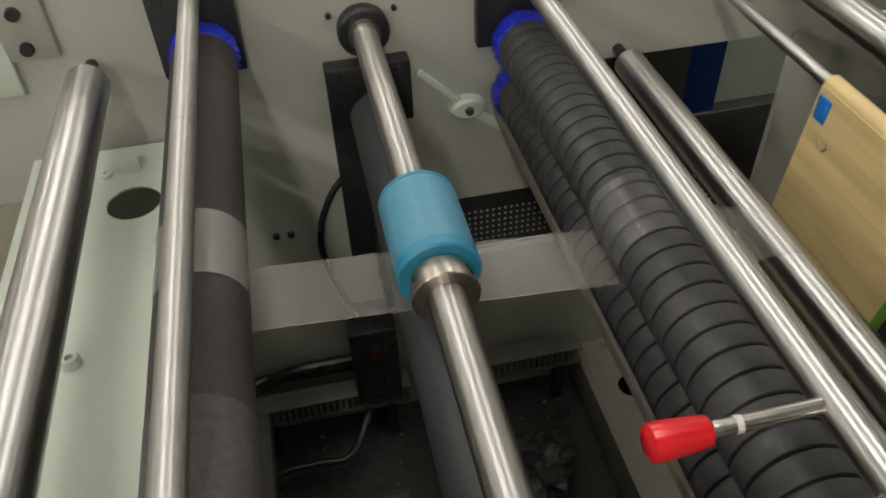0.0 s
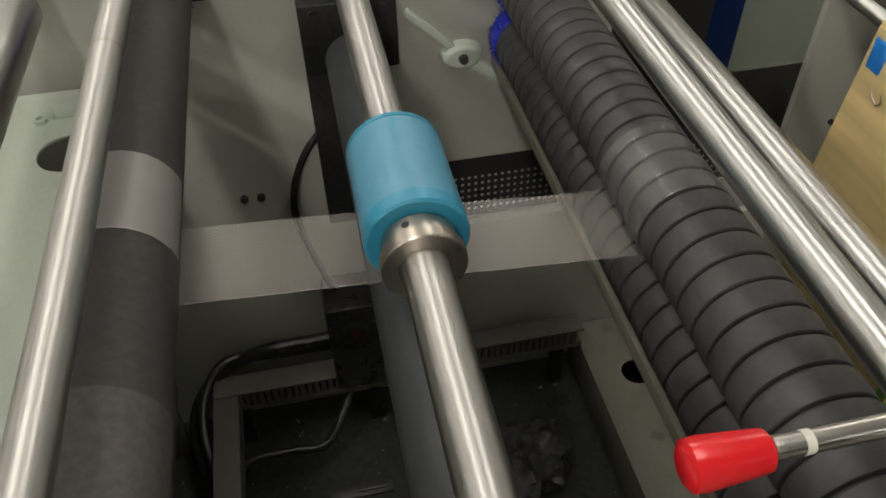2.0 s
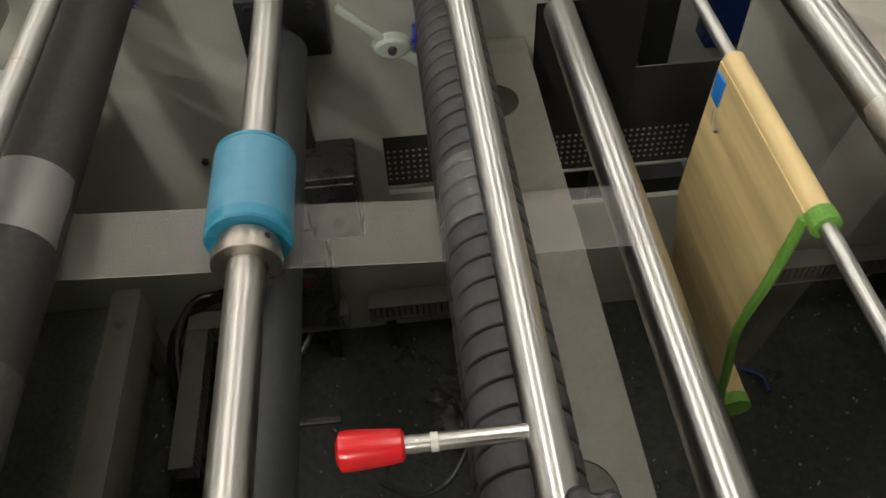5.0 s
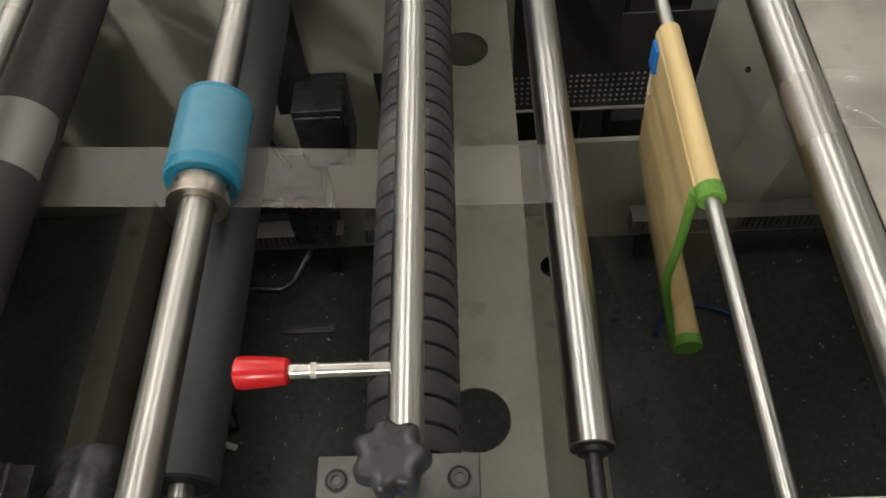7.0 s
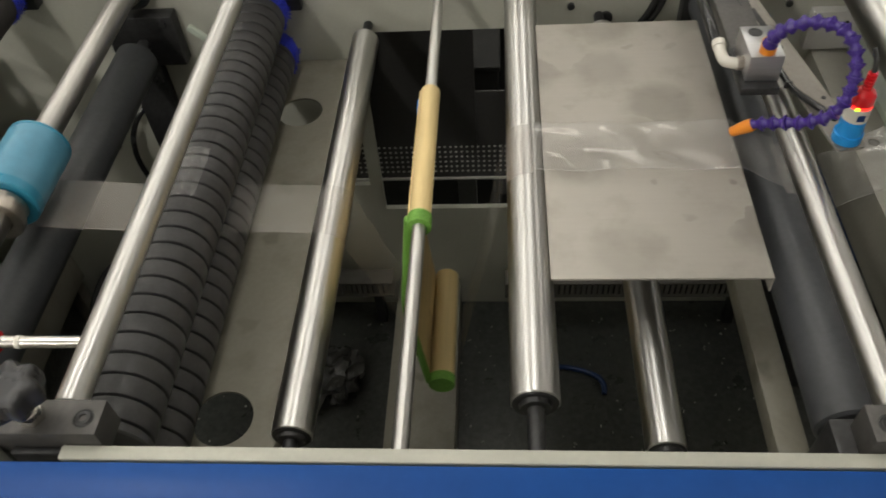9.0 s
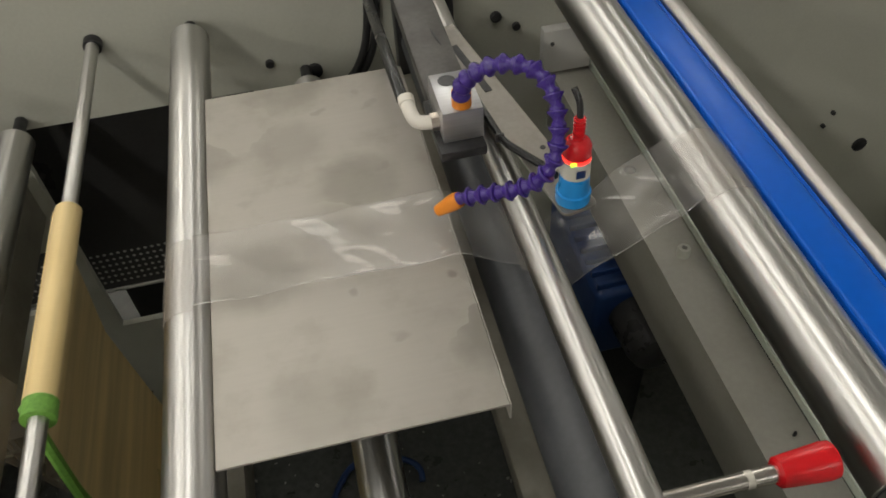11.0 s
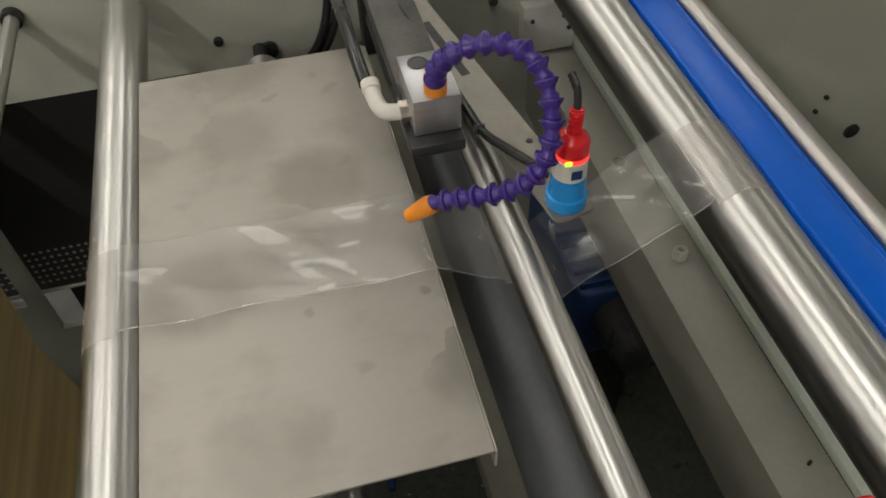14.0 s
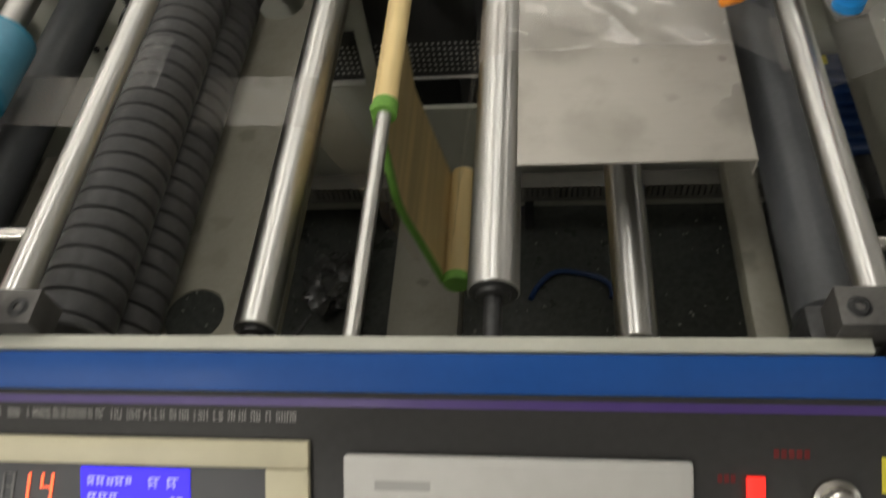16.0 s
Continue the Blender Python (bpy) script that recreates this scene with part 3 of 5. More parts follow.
def build_rollers():
    pin_roller(-0.570, 1.000, 0.027, 0.17, 0.895, "polished steel guide roller on a black pin")
    pin_roller(0.1725, 0.9135, 0.0222, 0.178, 0.899, "polished steel guide roller reflecting the pine board")
    pin_roller(0.4243, 1.0105, 0.0233, 0.163, 0.912, "polished steel guide roller beside the steel table")
    pin_roller(0.557, 0.918, 0.0205, 0.163, 0.90, "polished steel roller hidden under the steel table")
    pin_roller(0.9165, 1.018, 0.0310, 0.17, 0.91, "large polished steel roller beside the blue beam")
    # upper left pressing shaft over a black rubber roller
    b = plain_shaft(-0.4240, 1.0830, 0.0124, NEAR_IN, FAR, "pressing_shaft", "polished steel shaft with a ring scored round it")
    part("ring_mark", lathe([(0.6215, 0.01245), (0.6225, 0.01262), (0.6245, 0.01262), (0.6255, 0.01245)], 40), COLLAR, b)
    c = thing("rubber_roller", (-0.4214, 0, 1.012), "matt black rubber roller wrapped by clear film", "roller")
    part("rubber_sleeve", rod(0.16, 0.905, 0.041, 0.003, 64), RUBBER, c)
    part("dusty_band", lathe([(0.162, 0.0412), (0.316, 0.0412)], 64), DUSTRUBBER, c, "paler dusty band of rubber")
    part("journal", rod(NEAR_IN, 0.165, 0.012), DARKSTEEL, c)
    part("journal", rod(0.90, FAR, 0.012), DARKSTEEL, c)
    part("bristle_ring", brush_ring(0.898, 0.0415, 0.006, 1), BRUSH, c, "blue plastic bristle ring")
    # main drive shaft with the blue roller
    e = thing("nip_roller", (-0.213, 0, 0.905), "dark grey rubber nip roller under the shaft", "roller")
    part("rubber_sleeve", rod(0.155, 0.875, 0.034, 0.003, 64), SHADEDRUBBER, e)
    part("journal", rod(NEAR_IN, 0.16, 0.012), SATIN, e)
    part("journal", rod(0.87, FAR, 0.012), DARKSTEEL, e)
    # two ridged rubber rollers, one on the other
    for z, n in ((0.969, "upper"), (0.888, "lower")):
        g = thing("ridged_roller", (0.0095, 0, z), "black ridged rubber roller with film round its middle" if n == "upper" else "black ridged rubber roller beneath another", "roller", "ridged rollers")
        part("ridged_sleeve", lathe(grooved_profile(0.135, 0.905, 0.0410, GROOVE0 if n == "upper" else GROOVE0 + 0.012, GROOVE), 64), GROOVED, g)
        part("journal", rod(NEAR_IN, 0.14, 0.012), DARKSTEEL, g)
        part("journal", rod(0.90, FAR, 0.012), DARKSTEEL, g)
        part("bristle_ring", brush_ring(0.9, 0.0415, 0.006, 5 if n == "upper" else 6), BRUSH, g, "blue plastic bristle ring")
    # right nip roller
    m = thing("nip_roller", (0.722, 0, 0.962), "smooth dark grey rubber roller beside the steel table", "roller")
    part("rubber_sleeve", rod(0.165, 0.90, 0.034, 0.003, 64), GREYRUBBER, m)
    part("journal", rod(0.10, 0.17, 0.014), GREYSTEEL, m)
    part("journal", rod(0.89, FAR, 0.012), DARKSTEEL, m)


def build_blue_shaft():
    """The turning shaft; its blue roller and collar turn with it."""
    t = thing("drive_shaft", (-0.2105, 0, 1.002), "steel drive shaft carrying a blue roller and a drilled collar", "drive shaft")
    r = 0.0175
    part("shaft_bar", rod(NEAR_IN, FAR - 0.004, r, seg=48), SATIN, t)
    y0, y1, rb = 0.440, 0.553, 0.0400
    part("blue_roller", lathe([(y0 + 0.014, rb), (y1 - 0.007, rb)], 64), BLUEPLASTIC, t, "translucent sky-blue rubber roller")
    part("end_band", lathe([(y0 + 0.001, rb - 0.007), (y0, rb - 0.002), (y0 + 0.002, rb), (y0 + 0.0138, rb + 0.0003)], 64), BLUEEDGE, t, "darker blue roller edge")
    part("end_band", lathe([(y1 - 0.0068, rb + 0.0003), (y1 - 0.002, rb), (y1, rb - 0.003), (y1 - 0.001, rb - 0.010)], 64), BLUEEDGE, t, "darker blue roller edge")
    col = part("collar", lathe([(0.4135, r + 0.0005), (0.412, r + 0.002), (0.412, 0.0308), (0.4128, 0.0318), (0.4225, 0.0318), (0.4233, 0.0310), (0.4238, 0.0286), (0.4385, 0.0286), (0.4395, 0.026)], 56), COLLAR, t, "bright turned steel collar")
    for k in range(3):
        part("set_screw_hole", moved(lathe([(-0.0012, 0.0030), (0.0004, 0.0031), (0.0005, 0.0022)], 20, "Z"), pose(0, 0, 0, 0, 120 * k, 0) @ pose(0, 0.431, 0.0284)), BLACKPLASTIC, col)
    flange = thing("shaft_flange", (-0.2105, 0, 1.002), "dark turned flange where the shaft meets the wall", "flange")
    part("flange_ring", lathe([(FAR - 0.022, r + 0.003), (FAR - 0.022, 0.032), (FAR - 0.018, 0.036), (FAR - 0.002, 0.036)], 40), DARKSTEEL, flange)
    part("flange_sleeve", lathe([(FAR - 0.034, r + 0.0005), (FAR - 0.034, r + 0.004), (FAR - 0.0222, r + 0.005)], 40), COLLAR, flange)
    near = thing("shaft_flange", (-0.2105, 0, 1.002), "grey turned flange at the shaft's near end", "flange")
    part("flange_ring", lathe([(NEAR_IN + 0.001, 0.032), (NEAR_IN + 0.014, 0.032), (NEAR_IN + 0.018, 0.028), (NEAR_IN + 0.018, r + 0.002)], 40), GREYSTEEL, near)
    return t


def lever_bar(x, z, r, y0, y1, side, y_lever, length, label):
    t = thing("lever_shaft", (x, 0, z), label, "lever shaft", "lever shafts")
    part("bar", rod(y0, y1, r), CHROME, t)
    s = side
    lv = part("lever", join(lathe([(s * (r * 0.6), 0.0062), (s * (length - 0.02), 0.0062)], 24, "X", (0, y_lever, 0.002)),
                            lathe([(s * (length - 0.043), 0.0064), (s * (length - 0.04), 0.0066), (s * (length - 0.036), 0.0064)], 24, "X", (0, y_lever, 0.002))), BRIGHTROD, t, "polished lever rod")
    part("white_tape", lathe([(s * (length - 0.056), 0.0064), (s * (length - 0.051), 0.0064)], 24, "X", (0, y_lever, 0.002)), WHITEPLASTIC, lv, "scrap of white tape")
    cap = [(s * (length - 0.034), 0.0085), (s * (length - 0.032), 0.0108), (s * (length - 0.026), 0.0116), (s * (length + 0.002), 0.0138), (s * (length + 0.008), 0.0132), (s * (length + 0.0105), 0.0095)]
    part("grip", lathe(cap, 32, "X", (0, y_lever, 0.002)), REDPLASTIC, lv, "glossy red vinyl grip")
    return t


def lever_block(x, label):
    """Steel bearing block with two socket screws and a lobed clamping knob."""
    t = thing("bearing_block", (x, 0.095, 1.085), label, "bearing block", "bearing blocks")
    part("block", box(-0.056, 0.056, -0.0145, 0.0175, -0.018, 0.016, 0.0015), GREYSTEEL, t)
    part("saddle", box(-0.022, 0.022, -0.022, -0.015, -0.035, -0.004, 0.002), DARKSTEEL, t, "black saddle under the block")
    for sx in (-0.042, 0.042):
        part("socket_screw", lathe([(0.0158, 0.0085), (0.0166, 0.0085), (0.0168, 0.0074), (0.0162, 0.0072), (0.0170, 0.0066), (0.0175, 0.0060), (0.0175, 0.0034), (0.013, 0.0032)], 24, "Z", (sx, 0.0, 0)), DARKSTEEL, t, "black socket screw")
    part("stud", lathe([(0.016, 0.006), (0.068, 0.006)], 20, "Z"), BRIGHTROD, t)
    part("lock_nut", lathe([(0.0165, 0.0105), (0.024, 0.0105), (0.0245, 0.009)], 6, "Z"), BRIGHTROD, t)
    bm = bmesh.new()
    rings = []
    for zz, k in ((0.044, 0.70), (0.046, 0.94), (0.051, 1.0), (0.062, 1.0), (0.067, 0.93), (0.069, 0.78), (0.0685, 0.4)):
        ring = []
        for i in range(84):
            a = 2 * math.pi * i / 84
            rr = (0.0235 + 0.0026 * math.cos(7 * a)) * k
            ring.append(bm.verts.new((rr * math.cos(a), rr * math.sin(a), zz)))
        rings.append(ring)
    for r0, r1 in zip(rings, rings[1:]):
        for i in range(84):
            j = (i + 1) % 84
            bm.faces.new((r0[i], r0[j], r1[j], r1[i]))
    bm.faces.new(rings[0])
    bm.faces.new(rings[-1])
    part("lobed_knob", bm, BLACKPLASTIC, t, "glossy black lobed hand knob", sharp=50)
    return t


# ---------------------------------------------------------------- fixed plates and beams inside the frame
def holed_plank(x0, x1, y0, y1, z, holes, flange, mat, name, label):
    """A folded sheet-steel cross beam: top with round holes and a flange hanging down on one or both sides."""
    t = thing(name, (0, 0, z), label, "cross beam", "cross beams")
    bm = plate_with_holes(x0, x1, y0, y1, holes)
    res = bmesh.ops.extrude_face_region(bm, geom=bm.faces[:])
    for v in res["geom"]:
        if isinstance(v, bmesh.types.BMVert):
            v.co.y = 0.003
    for v in bm.verts:
        v.co = Vector((v.co.x, v.co.z, v.co.y - 0.003))
    part("top_sheet", bm, mat, t)
    if "s" in flange:
        part("short_lip", box(x0, x0 + 0.003, y0, y1, -0.016, -0.0032, 0.0006), mat, t)
    for s in flange.replace("s", ""):
        xa, xb = (x0, x0 + 0.003) if s == "l" else (x1 - 0.003, x1)
        part("flange", box(xa, xb, y0, y1, -0.105, -0.0032, 0.0006), mat, t)
    return t


def screw(x, y, z, r, mat=DARKSTEEL, label="small socket screw", h=0.006):
    s = thing("screw", (x, y, z), label, "screw", "screws")
    part("screw_head", lathe([(0.0, r), (h * 0.8, r), (h, r * 0.85), (h, r * 0.45), (h * 0.5, r * 0.42)], 18, "Z"), mat, s)
    return s


def wall_screw(x, z, r, label="black screw head in the side wall"):
    s = thing("screw", (x, FAR, z), label, "screw", "wall screws")
    part("screw_head", lathe([(-0.006, r * 0.85), (-0.005, r), (0.0, r)], 18, "Y"), DARKSTEEL, s)
    return s


def build_beams():
    holed_plank(-0.68, -0.500, NEAR_IN + 0.002, 0.915, 0.885, [(-0.539, 0.785, 0.034), (-0.539, 0.25, 0.034)], "l", MINT, "cross_beam", "pale mint painted cross beam with a round hole")
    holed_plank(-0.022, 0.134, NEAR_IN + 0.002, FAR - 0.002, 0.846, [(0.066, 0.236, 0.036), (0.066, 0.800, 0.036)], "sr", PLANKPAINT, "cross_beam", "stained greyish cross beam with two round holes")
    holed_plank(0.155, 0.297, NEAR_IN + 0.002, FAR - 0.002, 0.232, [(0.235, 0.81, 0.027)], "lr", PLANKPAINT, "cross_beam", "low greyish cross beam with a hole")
    # this beam's shade is put into its darker cream
    holed_plank(0.914, 0.972, NEAR_IN + 0.002, FAR - 0.002, 0.845, [(0.945, 0.70, 0.008)], "l", DIMCREAM, "cross_beam", "cream cross beam with small screws")
    holed_plank(-0.985, -0.700, NEAR_IN + 0.002, FAR - 0.002, 0.80, [(-0.85, 0.5, 0.03)], "r", PLANKPAINT, "cross_beam", "dull greyish cross beam beyond the mint one")
    # mint plate's screws and corner bracket
    screw(-0.578, 0.852, 0.885, 0.008, MINT, "mint painted screw head on the beam")
    screw(-0.583, 0.525, 0.885, 0.010, MINT, "tall mint painted screw head on the beam", 0.012)
    br = thing("corner_bracket", (-0.548, 0.862, 0.885), "small painted corner bracket", "bracket")
    part("bracket_body", box(-0.014, 0.014, -0.008, 0.010, 0.0, 0.014, 0.002), MINT, br)
    screw(0.948, 0.545, 0.845, 0.008, CREAM, "painted nut on the cream beam", 0.012)
    screw(0.952, 0.30, 0.845, 0.0016, DARKSTEEL, "tiny black screw on the cream beam")
    # upright flange to the right of the cream beam
    g = thing("upright_flange", (0.995, 0, 0.845), "grey-green folded steel flange", "flange")
    part("flange_sheet", box(-0.0225, 0.004, NEAR_IN + 0.002, FAR - 0.002, 0.0005, 0.012, 0.0008), MINT, g)
    screw(0.986, 0.56, 0.857, 0.004, GREYSTEEL, "small bright screw on the flange", 0.004)
    # square tube under the table
    b = thing("square_tube", (0.692, 0, 0.90), "pale painted square steel tube", "tube")
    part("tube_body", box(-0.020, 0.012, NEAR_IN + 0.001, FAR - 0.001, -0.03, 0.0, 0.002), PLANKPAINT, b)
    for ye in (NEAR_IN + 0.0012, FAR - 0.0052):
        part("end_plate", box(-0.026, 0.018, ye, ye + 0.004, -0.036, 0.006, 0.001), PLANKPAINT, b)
    b = thing("square_tube", (0.468, 0, 0.985), "dark steel support bar under the table", "tube")
    part("tube_body", box(-0.012, 0.014, 0.40, 0.72, -0.03, 0.0, 0.002), DARKSTEEL, b)
    # table
    t = thing("steel_table", (0, 0, 1.027), "flat stained steel sheet table under the film", "table")
    part("table_sheet", box(0.444, 0.664, 0.297, 0.754, -0.003, 0.0, 0.0008), PLATE, t)
    part("folded_lip", box(0.6642, 0.666, 0.297, 0.754, -0.022, -0.001, 0.0005), PLATE, t)
    part("support_foot", box(0.455, 0.480, 0.66, 0.72, -0.042, -0.0031, 0.001), DARKSTEEL, t)
    part("support_foot", box(0.640, 0.655, 0.33, 0.72, -0.03, -0.0031, 0.001), DARKSTEEL, t)
    # blue beam and chrome strip at the right
    b = thing("blue_beam", (0, 0, 1.03), "glossy royal-blue beam across the machine", "beam")
    part("beam_body", box(0.952, 0.992, NEAR_IN, FAR, -0.05, 0.0, 0.004, 3), BLUEPAINT, b)
    part("beam_lip", box(0.9935, 0.9985, NEAR_IN, FAR, -0.05, -0.004, 0.001), BLUEPAINT, b)
    plain_shaft(1.0115, 1.022, 0.0118, NEAR_IN, FAR, "guide_shaft", "worn steel shaft along the blue beam", SATIN)


def build_brackets():
    """Black blocks and bearings on the side walls."""
    def wall_block(x0, x1, z0, z1, depth, label, rnd=0.003):
        t = thing("bearing_bracket", ((x0 + x1) / 2, FAR, (z0 + z1) / 2), label, "bracket", "bearing brackets")
        w, h = (x1 - x0) / 2, (z1 - z0) / 2
        part("bracket_plate", box(-w, w, -depth, 0.0, -h, h, rnd), DARKSTEEL, t)
        for sx in (-0.7, 0.7):
            part("screw_head", lathe([(-depth - 0.004, 0.006), (-depth - 0.0002, 0.0065)], 16, "Y", (sx * w, 0, h * 0.75)), BLACKPLASTIC, t)
        return t
    wall_block(-0.480, -0.372, 0.975, 1.10, 0.025, "black steel bracket behind the rubber roller")
    wall_block(-0.272, -0.151, 0.862, 0.958, 0.030, "black steel bearing bracket with two lugs")
    wall_block(-0.272, -0.205, 0.60, 0.860, 0.022, "long black steel bracket below the shaft")
    wall_block(-0.052, 0.070, 0.955, 1.10, 0.020, "black steel bracket behind the ridged rollers")
    wall_block(0.685, 0.765, 0.90, 1.06, 0.03, "black steel bearing bracket behind the nip roller")
    t = thing("end_plate", (-0.69, FAR, 1.01), "small pale painted plate on the side wall", "plate")
    part("plate_body", box(-0.05, 0.030, -0.014, 0.0, -0.036, 0.040, 0.003), MINT, t)
    t = thing("bearing_bracket", (-0.635, FAR, 1.05), "pale grey steel plate with two large screws", "bracket", "bearing brackets")
    part("bracket_plate", box(-0.06, 0.035, -0.012, 0.0, -0.03, 0.06, 0.004), DIMCREAM, t)
    for zz in (-0.012, 0.035):
        part("screw_head", lathe([(-0.020, 0.008), (-0.0122, 0.009)], 18, "Y", (0.0, 0, zz)), DARKSTEEL, t)
    # thin cast link that runs from the far wall
    l = thing("cast_link", (-0.064, FAR, 0.853), "pale painted cast lug with a screw", "bracket")
    part("lug", moved(lathe([(-0.018, 0.017), (-0.014, 0.022), (0.0, 0.024)], 28, "Y"), Matrix.Diagonal((1.25, 1, 0.8, 1))), MINT, l)
    part("lug_screw", lathe([(-0.024, 0.006), (-0.0181, 0.007)], 16, "Y"), GREYSTEEL, l)
    part("arm", moved(box(-0.102, -0.012, -0.012, -0.001, -0.005, 0.005, 0.002), pose(0, 0, 0.0, 0, 44, 0)), MINT, l)
    # wide pale strip running down to the right of the lug
    part("lower_strip", moved(box(0.012, 0.100, -0.010, -0.001, -0.010, 0.008, 0.003), pose(0, 0, 0.0, 0, 38, 0)), MINT, l)
    for x, z, r in ((-0.255, 1.025, 0.004), (-0.165, 1.025, 0.004), (1.07, 0.90, 0.005), (1.09, 0.925, 0.004), (1.13, 0.86, 0.012), (1.02, 0.99, 0.006), (0.86, 0.93, 0.006), (0.83, 0.95, 0.008), (0.569, 0.914, 0.011), (0.511, 0.937, 0.006), (-0.389, 0.656, 0.006), (-0.365, 0.655, 0.006), (1.533, 0.553, 0.014), (1.448, 0.646, 0.004), (1.437, 0.619, 0.004), (0.56, 0.64, 0.005)):
        wall_screw(x, z, r)
    t = thing("bearing_bracket", (0.934, FAR, 0.888), "grey steel plate with small screw holes on the wall", "bracket", "bearing brackets")
    part("bracket_plate", box(-0.037, 0.037, -0.018, 0.0, -0.037, 0.034, 0.002), GREYPLASTIC, t)
    for sx, sz in ((-0.024, 0.013), (0.020, 0.014), (0.028, -0.005)):
        part("screw_head", lathe([(-0.0205, 0.0028), (-0.0182, 0.0032)], 14, "Y", (sx, 0, sz)), BLACKPLASTIC, t)
    # black end blocks on the near side
    e = thing("end_block", (-0.213, 0.10, 0.93), "black bearing housing with cooling ribs", "bearing housing")
    part("housing", box(-0.045, 0.045, -0.018, 0.03, -0.05, 0.03, 0.004), BLACKPLASTIC, e)
    u = thing("drive_motor", (-0.322, 0.155, 0.86), "small black ribbed motor by the side wall", "motor")
    part("motor_body", lathe([(-0.06, 0.035), (-0.05, 0.042), (0.04, 0.042), (0.05, 0.036)], 36, "Y"), BLACKPLASTIC, u)
    for k in range(6):
        part("rib", box(-0.115 + k * 0.009, -0.111 + k * 0.009, -0.06, 0.03, -0.03, 0.042, 0.001), GREYSTEEL, u)
    part("rib_block", box(-0.118, -0.045, -0.06, 0.03, -0.045, 0.036, 0.003), BLACKPLASTIC, u)
    h = thing("bearing_housing", (0.722, 0.105, 0.985), "rough dark steel bearing housing of the nip roller", "bearing housing")
    part("housing", box(-0.042, 0.03, -0.022, 0.045, -0.05, 0.028, 0.004), DARKSTEEL, h)
    part("cap_ring", lathe([(0.046, 0.026), (0.056, 0.024), (0.060, 0.018)], 32, "Y", (0, 0, -0.02)), GREYSTEEL, h)


def build_background():
    """What shows through the opening in the far wall."""
    t = thing("perforated_panel", (0, 1.02, 0), "black steel panel with rows of small light holes", "panel")
    part("panel_sheet", box(-0.25, 0.345, 0.0, 0.004, 0.484, 1.10, 0.001), PANELBLACK, t)
    part("bottom_lip", box(-0.25, 0.48, -0.004, 0.004, 0.479, 0.4835, 0.0005), GREYPLASTIC, t, "thin pale line along the lower edge")
    part("lower_sheet", box(0.3455, 0.62, 0.0, 0.004, 0.484, 0.71, 0.001), PANELBLACK, t)
    part("panel_leg", box(-0.25, -0.21, 0.0045, 0.03, 0.0, 1.10, 0.001), PANELBLACK, t)
    part("panel_leg", box(0.30, 0.34, 0.0045, 0.03, 0.0, 1.10, 0.001), PANELBLACK, t)
    bm = bmesh.new()
    for row in range(6):
        for k in range(49):
            x = -0.09 + k * 0.0115
            z = 0.502 + row * 0.0136
            c = bmesh.ops.create_circle(bm, cap_ends=True, radius=0.0030, segments=8, matrix=pose(x, -0.0008, z, 90))
    ob = part("hole_pattern", bm, GREYPLASTIC, t, "rows of small pale holes")
    ob["kind"] = "stuff"
    p = thing("blue_post", (0.997, 2.0, 0), "dark blue painted steel post", "post")
    part("post_body", box(-0.058, 0.058, 0.0, 0.10, 0.0, 1.2, 0.003), POSTBLUE, p)
    # two dark boxes, added so that the opening stays black
    k = thing("dark_backing", (0.26, 1.15, 0), "dark box added close behind the opening", "cabinet")
    part("case_body", box(-0.16, 0.13, 0.0, 0.6, 0.0, 0.66, 0.004), MATTBLACK, k)
    part("backing_base", box(0.1305, 0.30, 0.0, 0.6, 0.0, 0.30, 0.004), MATTBLACK, k)
    part("backing_top", box(-0.165, 0.135, -0.004, 0.604, 0.6602, 0.675, 0.003), MATTBLACK, k)
    d = thing("dark_backing", (0.45, 1.8, 0), "dark box added behind the machine", "cabinet")
    part("case_body", box(-0.35, 0.29, 0.0, 0.4, 0.0, 1.0, 0.004), MATTBLACK, d)
    part("backing_plinth", box(-0.34, 0.28, -0.012, -0.0005, 0.0, 0.08, 0.002), DARKSTEEL, d)
    c = thing("pale_cabinet", (1.22, 2.04, 0), "pale grey-green cabinet side", "cabinet")
    part("case_body", box(-0.15, 0.30, 0.0, 0.4, 0.0, 1.2, 0.004), MINT, c)


